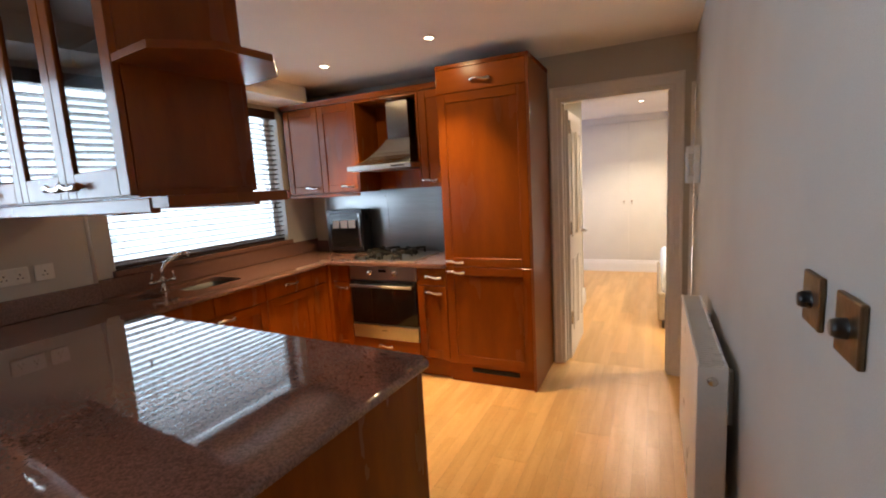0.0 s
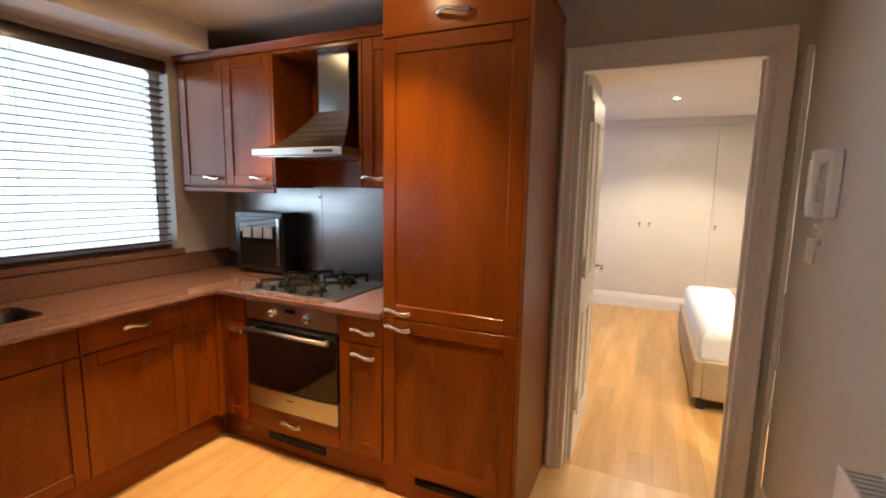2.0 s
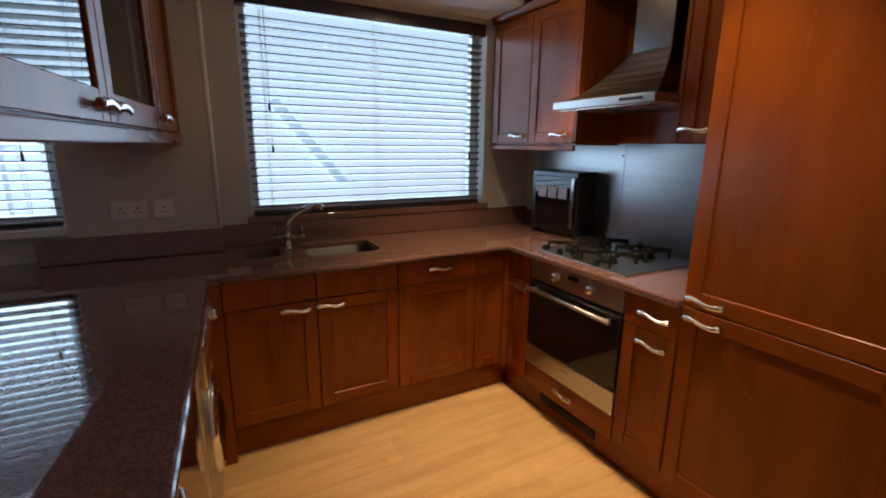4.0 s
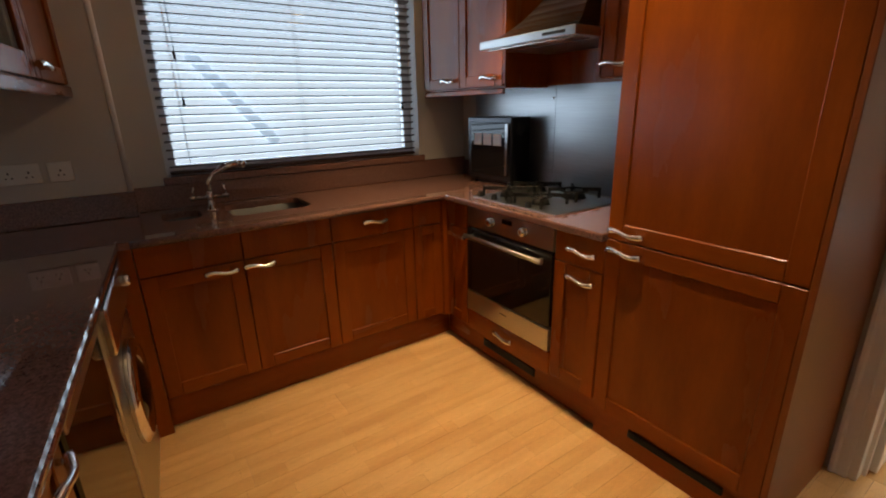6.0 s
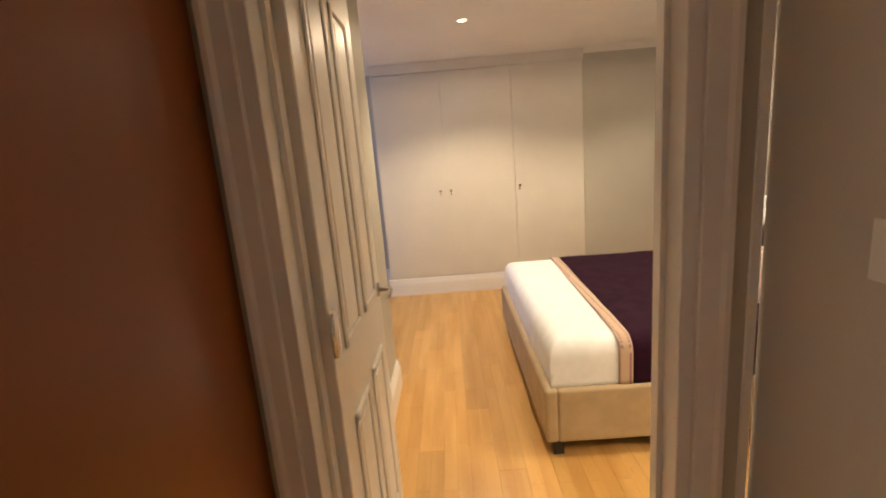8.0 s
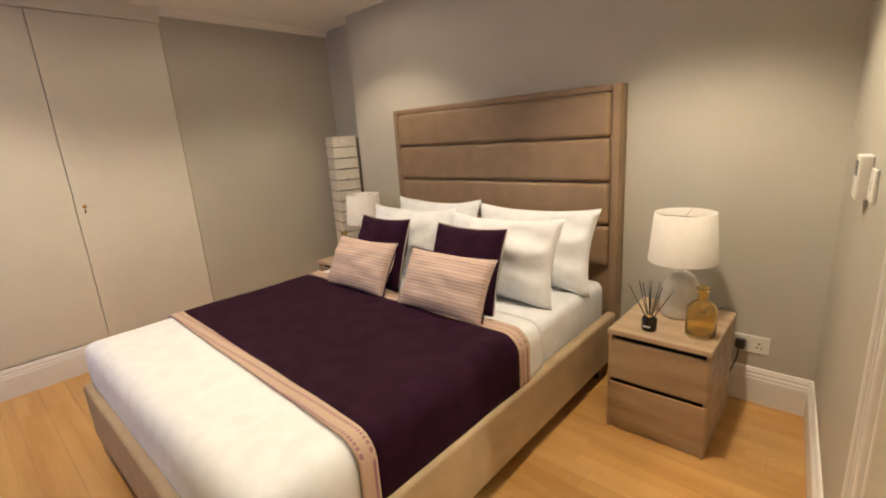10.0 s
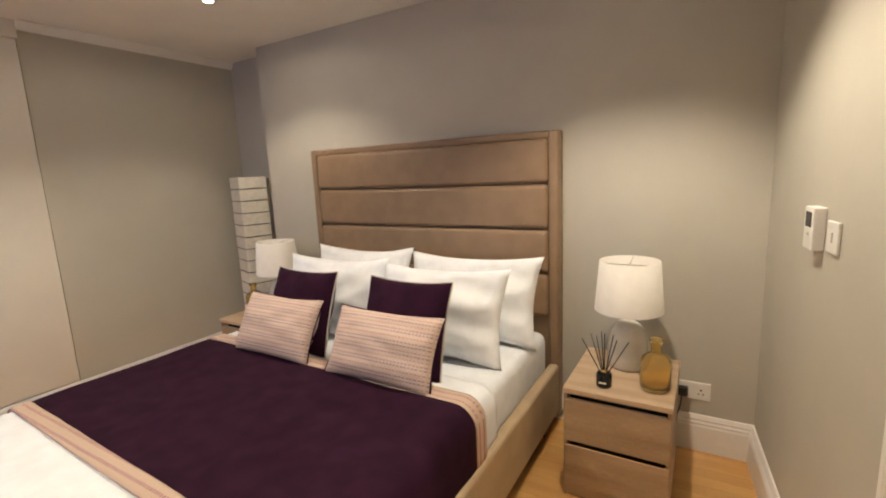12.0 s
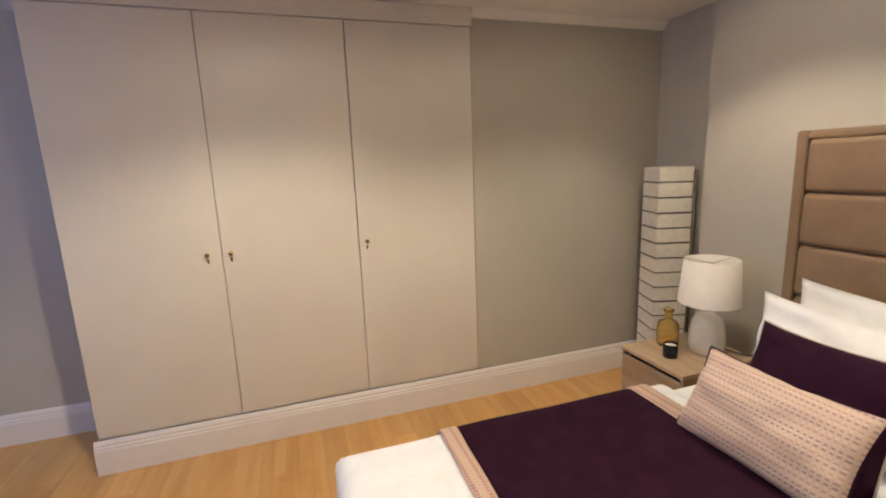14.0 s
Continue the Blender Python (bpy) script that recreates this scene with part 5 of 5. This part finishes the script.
def cushion(name, label, w, h, t, at, tilt, turn, mat, cat, piping=None, group="", n=26, puff=0.42, lump=0.006, roll=0, ear=0.06):
    """A stuffed cushion: local x across, z up, leaning back by tilt, turned about the upright; at is its bottom middle."""
    bm = B()
    seed = at[1] * 3.7
    vs = {}
    for side in (-1, 1):
        for i in range(n + 1):
            for j in range(n + 1):
                u, v = 2 * i / n - 1, 2 * j / n - 1
                rim = abs(u) == 1 or abs(v) == 1
                if rim and side == 1:
                    continue
                e = ((1 - u * u) * (1 - v * v)) ** puff
                # edges draw in between the corners
                x = u * w / 2 * (1 - ear * (1 - v * v))
                z = v * h / 2 * (1 - ear * 1.4 * (1 - u * u))
                z += h * 0.035 * noise.noise(Vector((u * 1.6 + seed, seed, 0.3))) * max(0, v) * (lump / 0.02)
                y = side * t / 2 * e
                y += lump * noise.noise(Vector((u * 2.3 + seed, v * 2.3, side))) * (0 if rim else 1) * 2
                y += lump * 0.5 * noise.noise(Vector((u * 6 + seed, v * 5, side + 5))) * (0 if rim else 1)
                # creases that run out from the corners
                fold = 1 - abs(noise.noise(Vector(((u + v) * 1.3 + seed, (u - v) * 4.2, side + 9)))) * 4
                y += side * lump * 0.15 * max(0.0, fold) * (0 if rim else 1) * (abs(u * v)) ** 0.5
                vs[side, i, j] = bm.verts.new((x, y, z + h / 2))
    g = lambda s, i, j: vs.get((s, i, j)) or vs[-1, i, j]
    for side in (-1, 1):
        for i in range(n):
            for j in range(n):
                q = [g(side, i, j), g(side, i + 1, j), g(side, i + 1, j + 1), g(side, i, j + 1)]
                f = bm.faces.new(q if side < 0 else q[::-1])
                f.smooth = True
    ob = thing(name, label, cat, at, group)
    ob.matrix_basis = pose(at[0], at[1], at[2], 0, 0, turn) @ pose(0, 0, 0, -tilt, roll, 0)
    part("cover", bm, mat, ob, local=True, smooth=True)
    if piping:
        bm = B()
        pts = []
        for k in range(4 * n + 1):
            q = k % (4 * n)
            if q < n: i, j = q, 0
            elif q < 2 * n: i, j = n, q - n
            elif q < 3 * n: i, j = n - (q - 2 * n), n
            else: i, j = 0, n - (q - 3 * n)
            u, v = 2 * i / n - 1, 2 * j / n - 1
            pts.append((u * w / 2 * (1 - ear * (1 - v * v)), 0, v * h / 2 * (1 - ear * 1.4 * (1 - u * u)) + h / 2))
        tube(bm, pts, 0.0035, 6)
        part("piping", bm, piping, ob, local=True, smooth=True)
    return ob


TOPZ = 0.545
F = -90     # cushions face the bed's foot
cushion("pillow", "white cotton pillow leaning on the headboard", 0.72, 0.46, 0.17, (2.06, 6.06, TOPZ - 0.02), 15, F, LINEN, "pillow", None, "white bed pillows", lump=0.014, ear=0.09)
cushion("pillow", "white cotton pillow leaning on the headboard", 0.76, 0.45, 0.17, (2.07, 5.34, TOPZ - 0.02), 16, F, LINEN, "pillow", None, "white bed pillows", lump=0.014, ear=0.09)
cushion("pillow", "plump white cotton pillow in front of another", 0.70, 0.45, 0.18, (1.80, 6.03, TOPZ - 0.02), 15, F, LINEN, "pillow", None, "white bed pillows", lump=0.016, ear=0.09)
cushion("pillow", "plump white cotton pillow in front of another", 0.69, 0.44, 0.18, (1.80, 5.37, TOPZ - 0.02), 17, F, LINEN, "pillow", None, "white bed pillows", lump=0.016, ear=0.09)
cushion("square_cushion", "square aubergine cushion with pale piping", 0.40, 0.41, 0.15, (1.53, 5.99, TOPZ + 0.01), 19, F, PURPLE, "cushion", PIPING, "aubergine cushions")
cushion("square_cushion", "square aubergine cushion with pale piping", 0.42, 0.41, 0.15, (1.53, 5.38, TOPZ + 0.01), 19, F, PURPLE, "cushion", PIPING, "aubergine cushions")
cushion("bolster_cushion", "oblong cushion in pink and beige woven stripes", 0.50, 0.30, 0.14, (1.42, 6.04, TOPZ + 0.02), 28, F, PATTERN, "cushion", PURPLE, "patterned cushions")
cushion("bolster_cushion", "oblong cushion in pink and beige woven stripes", 0.53, 0.30, 0.14, (1.41, 5.41, TOPZ + 0.02), 28, F, PATTERN, "cushion", PURPLE, "patterned cushions")


# bedside chests
def nightstand(y0, y1, group="bedside chests"):
    x0, x1, h = 1.85, 2.32, 0.49
    ob = thing("bedside_chest", "two-drawer bedside chest in grey oak veneer", "bedside table", ((x0 + x1) / 2, (y0 + y1) / 2, 0), group)
    bm = B(); box(bm, x0 + 0.004, y0, 0, x1, y0 + 0.016, h - 0.022, 0.001); box(bm, x0 + 0.004, y1 - 0.016, 0, x1, y1, h - 0.022, 0.001); box(bm, x1 - 0.012, y0 + 0.016, 0.03, x1 - 0.004, y1 - 0.016, h - 0.022); box(bm, x0 + 0.02, y0 + 0.016, 0.03, x1 - 0.012, y1 - 0.016, 0.045)
    box(bm, x0 + 0.012, y0 + 0.016, 0, x0 + 0.026, y1 - 0.016, 0.052, 0.001)
    part("carcass", bm, OAKY, ob)
    bm = B(); box(bm, x0 - 0.004, y0 - 0.003, h - 0.022, x1, y1 + 0.003, h, 0.002); part("top", bm, OAKY_T, ob, "pale oak top")
    # near-black sheet that puts the shade behind the drawer gaps into colour
    bm = B(); box(bm, x0 + 0.045, y0 + 0.017, 0.06, x0 + 0.06, y1 - 0.017, h - 0.024); part("recess", bm, DARKGAP, ob)
    for z0, z1 in ((0.056, 0.236), (0.256, 0.44)):
        bm = B(); box(bm, x0, y0 + 0.004, z0, x0 + 0.018, y1 - 0.004, z1, 0.002); d = part("drawer_front", bm, OAKY, ob)
        bm = B(); box(bm, x0 + 0.002, y0 + 0.02, z1 + 0.0005, x0 + 0.016, y1 - 0.02, z1 + 0.003); part("finger_pull", bm, SATIN if z1 < 0.3 else OAKY_T, d)
    return ob

nightstand(4.372, 4.775)
nightstand(6.665, 7.065)


def table_lamp(x, y, z):
    ob = thing("table_lamp", "grey ceramic table lamp with a white drum shade", "table lamp", (x, y, z), "bedside lamps")
    bm = B(); lathe(bm, [(0, 0), (0.07, 0), (0.082, 0.012), (0.085, 0.05), (0.082, 0.12), (0.07, 0.17), (0.05, 0.20), (0.03, 0.21), (0.02, 0.215), (0, 0.215)], (x, y, z), 32); part("base", bm, CERAMIC, ob)
    bm = B(); lathe(bm, [(0, 0.21), (0.012, 0.21), (0.012, 0.26), (0, 0.26)], (x, y, z), 12); part("stem", bm, CHROME, ob)
    bm = B(); lathe(bm, [(0.143, 0.262), (0.124, 0.482), (0.122, 0.482), (0.141, 0.262), (0.143, 0.262)], (x, y, z), 40); sh = part("shade", bm, SHADE, ob, "white drum shade")
    bm = B()
    for k in range(3):
        a = 2 * math.pi * k / 3
        tube(bm, [(x, y, z + 0.462), (x + 0.122 * math.cos(a), y + 0.122 * math.sin(a), z + 0.475)], 0.002, 5)
    part("ring", bm, CHROME, sh)
    bm = B(); tube(bm, [(x + 0.08, y, z + 0.01), (x + 0.11, y - 0.05, z + 0.004), (x + 0.13, y - 0.13, z + 0.005), (x + 0.15, y - 0.16, z + 0.02)], 0.003, 6); part("flex", bm, BLACK, ob)
    return ob


def bottle(x, y, z, s=1.0):
    ob = thing("amber_bottle", "amber glass bottle with a collared neck", "bottle", (x, y, z), "amber bottles")
    bm = B(); lathe(bm, [(a * s, b * s) for a, b in ((0.0, 0.002), (0.050, 0.002), (0.057, 0.010), (0.058, 0.03), (0.057, 0.115), (0.052, 0.132), (0.038, 0.146), (0.022, 0.153), (0.020, 0.165), (0.020, 0.192), (0.027, 0.197), (0.028, 0.208),
                         (0.023, 0.212), (0.016, 0.208), (0.016, 0.158), (0.036, 0.140), (0.052, 0.112), (0.053, 0.03), (0.047, 0.014), (0.0, 0.012))], (x, y, z), 28)
    part("glass", bm, AMBER, ob)
    return ob

NZ = 0.49
table_lamp(2.17, 4.575, NZ)
bottle(1.99, 4.445, NZ, 1.0)
df = thing("reed_diffuser", "black reed diffuser jar with dark reeds", "diffuser", (1.93, 4.63, NZ))
bm = B(); lathe(bm, [(0, 0), (0.028, 0), (0.031, 0.004), (0.031, 0.052), (0.026, 0.06), (0.014, 0.062), (0, 0.062)], (1.93, 4.63, NZ), 24); jar = part("jar", bm, BLACKGLASS, df)
bm = B(); lathe(bm, [(0.013, 0.06), (0.013, 0.074), (0.009, 0.074), (0.009, 0.06)], (1.93, 4.63, NZ), 16); part("collar", bm, BRASS, jar)
bm = B(); box(bm, 1.8977, 4.617, NZ + 0.022, 1.9, 4.645, NZ + 0.028); part("lettering", bm, LABEL, jar)
for i, (dx, dy) in enumerate(((-0.02, 0.085), (0.03, 0.06), (-0.01, 0.03), (0.0, 0.0), (0.02, -0.03), (-0.02, -0.05), (0.01, -0.09), (0.04, 0.02))):
    bm = B(); tube(bm, [(1.93, 4.63, NZ + 0.03), (1.93 + dx, 4.63 + dy, NZ + 0.225 - abs(dy) * 0.3)], 0.0022, 6); part("reed", bm, BLACK, df)
table_lamp(2.17, 6.83, NZ)
bottle(2.06, 6.97, NZ, 0.95)
ca = thing("candle", "white candle in a small black jar", "candle", (1.96, 6.85, NZ))
bm = B(); lathe(bm, [(0, 0), (0.033, 0), (0.035, 0.004), (0.035, 0.07), (0.032, 0.07), (0.032, 0.058), (0, 0.058)], (1.96, 6.85, NZ), 24); part("jar", bm, BLACKGLASS, ca)
bm = B(); lathe(bm, [(0, 0.06), (0.0315, 0.059)], (1.96, 6.85, NZ), 20); part("wax", bm, LABEL, ca)

# paper floor lamp in the recess
pl_ = thing("paper_floor_lamp", "tall square rice-paper floor lamp, unlit, with bamboo edges", "floor lamp", (2.45, 7.42, 0), turn=-18)
S = 0.105
for i in range(15):
    z0 = 0.03 + i * 0.0925
    bm = B(); box(bm, -S, -S, z0 + 0.003, S, S, z0 + 0.0895, 0.004); part("paper_panel", bm, PAPER, pl_, local=True)
    if i:
        bm = B(); box(bm, -S - 0.001, -S - 0.001, z0 - 0.0013, S + 0.001, S + 0.001, z0 + 0.0013); part("bamboo_strip", bm, BAMBOO, pl_, local=True)
for sx_, sy_ in ((1, -1), (1, 1)):
    bm = B(); tube(bm, [(sx_ * (S + 0.010), sy_ * S, 0), (sx_ * (S + 0.010), sy_ * S, 1.40)], 0.011, 8); part("post", bm, BAMBOO, pl_, local=True)
bm = B(); box(bm, -S, -S, 0, S, S, 0.03, 0.003); part("foot", bm, BAMBOO, pl_, local=True)

# sockets and switches
so = socket(pose(HX, 4.315, 0.30, 0, 0, -90), 2)
pg = thing("plug", "black plug in the wall socket", "plug", (HX - 0.02, 4.36, 0.30))
bm = B(); box(bm, HX - 0.045, 4.335, 0.275, HX - 0.011, 4.378, 0.322, 0.008, 2); part("body", bm, BLACK, pg)
bm = B(); tube(bm, [(HX - 0.03, 4.36, 0.278), (HX - 0.03, 4.365, 0.22), (HX - 0.05, 4.40, 0.10), (HX - 0.05, 4.45, 0.02)], 0.0035, 6); part("flex", bm, BLACK, pg)
sw = plate("light_switch", "white light switch by the bathroom door", pose(1.665, skew(1.665), 1.165, 0, 0, 184.9), 0.086, 0.086, WHITE_PL, "light switch")
bm = B(); box(bm, -0.008, -0.013, -0.014, 0.008, -0.008, 0.014, 0.002); part("rocker", bm, WHITE_PL, sw, local=True)
th = thing("thermostat", "white wall thermostat with a grey display", "thermostat")
th.matrix_basis = pose(1.785, skew(1.785), 1.175, 0, 0, 184.9)
part("case", box(B(), -0.042, -0.032, -0.062, 0.042, 0, 0.062, 0.004, 2), WHITE_PL, th, local=True)
part("display", box(B(), -0.026, -0.0335, 0.004, 0.026, -0.031, 0.048, 0.001), DARKSTEEL, th, local=True)
part("button", box(B(), -0.010, -0.034, -0.020, 0.010, -0.031, -0.012, 0.001), LABEL, th, local=True)

# ---- bathroom ----
va = thing("vanity_unit", "cream vanity unit with a bowed stone basin front", "vanity unit", (2.2, 3.3, 0))
VX = 1.93
bm = B(); box(bm, VX + 0.02, 2.75, 0.06, HX - 0.002, 3.86, 0.65, 0.002); box(bm, VX + 0.04, 2.75, 0, HX - 0.002, 3.86, 0.06); part("body", bm, CREAM, va)
for a, b, kx in ((3.472, 3.855, 3.505), (3.07, 3.468, 3.435)):
    bm = B(); box(bm, VX, a, 0.065, VX + 0.02, b, 0.60, 0.002); d = part("door", bm, CREAM, va)
    bm = B(); lathe(bm, [(0, 0.02), (0.011, 0.02), (0.014, 0.014), (0.006, 0.008), (0.006, 0), (0, 0)], (0, 0, 0), 16, pose(VX, kx, 0.53, 90, 0, -90)); part("knob", bm, CHROME, d)
bow = [(HX - 0.002, 3.86), (1.92, 3.86)] + [(1.92 - 0.19 * math.sin(math.pi * k / 14) ** 0.6, 3.86 - 1.11 * k / 14) for k in range(1, 14)] + [(1.92, 2.75), (HX - 0.002, 2.75)]
bm = B(); prism(bm, bow, 0.65, 0.80); bmesh.ops.recalc_face_normals(bm, faces=bm.faces[:]); part("bowed_front", bm, material("honey_stone", (0.62, 0.43, 0.18), 0.35, var=0.05, scale=5), va, "honey coloured bowed apron")
bow2 = [(HX - 0.002, 3.87), (1.90, 3.87)] + [(1.90 - 0.20 * math.sin(math.pi * k / 14) ** 0.6, 3.87 - 1.13 * k / 14) for k in range(1, 14)] + [(1.90, 2.74), (HX - 0.002, 2.74)]
bm = B(); prism(bm, bow2, 0.80, 0.83); bmesh.ops.recalc_face_normals(bm, faces=bm.faces[:]); top_ = part("stone_top", bm, STONE, va)
ba = thing("basin", "white oval washbasin in the stone top", "basin", (2.05, 3.45, 0.83))
bm = B()
M_ = Matrix.Translation((2.04, 3.45, -0.02)) @ Matrix.Diagonal((0.72, 1.0, 1.0, 1))
lathe(bm, [(0.33, 0.8505), (0.325, 0.856), (0.31, 0.857), (0.29, 0.8535), (0.24, 0.8525), (0.0, 0.8515)], (0, 0, 0), 40, M_); part("bowl", bm, GLOSS_W, ba)
for i, y in enumerate((3.585, 3.467, 3.345)):
    if i == 1:
        ob = thing("basin_spout", "chrome basin spout on the stone top", "tap", (2.36, y, 0.83))
        bm = B(); lathe(bm, [(0, 0), (0.028, 0), (0.026, 0.012), (0.018, 0.03), (0.015, 0.06), (0, 0.065)], (2.36, y, 0.83), 16); tube(bm, [(2.36, y, 0.875), (2.31, y, 0.905), (2.25, y, 0.90), (2.21, y, 0.87)], [0.014, 0.013, 0.012, 0.012], 10); part("spout", bm, CHROME, ob)
    else:
        ob = thing("basin_tap", "chrome cross-head basin tap", "tap", (2.36, y, 0.83), "basin taps")
        bm = B(); lathe(bm, [(0, 0), (0.026, 0), (0.024, 0.012), (0.012, 0.025), (0.010, 0.06), (0, 0.062)], (2.36, y, 0.83), 16); part("stem", bm, CHROME, ob)
        bm = B(); tube(bm, [(2.36, y - 0.035, 0.895), (2.36, y + 0.035, 0.895)], 0.006, 8); tube(bm, [(2.325, y, 0.895), (2.395, y, 0.895)], 0.006, 8); lathe(bm, [(0, 0.0), (0.01, 0.0), (0.009, 0.02), (0, 0.024)], (2.36, y, 0.888), 12); part("cross_handle", bm, CHROME, ob)
mi = thing("wall_mirror", "large frameless bathroom mirror on the stone wall", "mirror", (HX, 3.3, 1.1))
bm = B(); box(bm, HX - 0.008, 2.2, 1.10, HX - 0.002, 3.86, 2.2, 0.001); part("glass", bm, MIRROR, mi)
tr = thing("towel_rail", "chrome ladder towel rail with curved bars", "towel rail", (0.66, 2.7, 1.0))
for y in (2.79, 3.18):
    bm = B(); tube(bm, [(0.66, y, 0.74), (0.66, y, 1.65)], 0.012, 10); part("upright", bm, CHROME, tr)
for z in [1.61, 1.55, 1.49] + [1.345 - 0.063 * k for k in range(6)] + [0.915, 0.852, 0.79]:
    bm = B(); tube(bm, [(0.66 + 0.035 * math.sin(math.pi * k / 8), 2.79 + 0.04875 * k, z) for k in range(9)], 0.009, 8); part("bar", bm, CHROME, tr)
for y in (2.79, 3.18):
    for z in (0.82, 1.58):
        bm = B(); tube(bm, [(0.60, y, z), (0.66, y, z)], 0.010, 8); part("bracket", bm, CHROME, tr)
for y, z in ((2.55, 1.97), (2.65, 1.23), (2.98, 1.96)):
    ob = thing("robe_hook", "small square metal wall hook", "hook", (0.61, y, z), "wall hooks")
    bm = B(); box(bm, 0.60, y - 0.015, z - 0.015, 0.615, y + 0.015, z + 0.015, 0.003); part("plate", bm, SATIN, ob)

# ---- floor pieces ----
def boards(parent, x0, x1, y0, y1, w, l, mat, seed, skip=None):
    """Boards along y, each an object on shared meshes, staggered by thirds."""
    rnd = random.Random(seed)
    cache = {}
    n = int(math.ceil((x1 - x0) / w))
    for i in range(n):
        a, b = x0 + i * w, min(x1, x0 + (i + 1) * w)
        y = y0 - l * ((i * 0.37 + rnd.random() * 0.15) % 1)
        while y < y1:
            c, d = max(y, y0), min(y + l, y1)
            y += l
            if d - c < 0.03 or (skip and skip(a, b, c, d)):
                continue
            key = (round(b - a, 3), round(d - c, 3))
            if key not in cache:
                bm = B(); box(bm, 0.0003, 0.0003, -0.012, b - a - 0.0003, d - c - 0.0003, 0, 0.0005)
                me = bpy.data.meshes.new("board")
                bm.to_mesh(me)
                bm.free()
                me.materials.append(mat)
                cache[key] = me
            ob = new("board", cache[key])
            ob.parent = parent
            ob.location = (a, c, 0)


boards(floor_k, -2.85, XR, -3.2, 3.94, 0.19, 1.28, FLOOR_M, 1)
boards(floor_b, -2.75, 2.62, 3.94, 8.2, 0.126, 1.2, FLOOR_B, 2,
       lambda a, b, c, d: (b < -0.6 and d < 5.74) or (a > 0.55 and d < 3.9))
for i in range(7):
    for j in range(9):
        x, y = 0.60 + i * 0.30, 1.4 + j * 0.30
        if x < 2.4 and y < 3.93:
            bm = B(); box(bm, x + 0.002, y + 0.002, -0.012, min(x + 0.298, HX), min(y + 0.298, 3.94), 0, 0.0015)
            part("tile", bm, SLATE, floor_w)
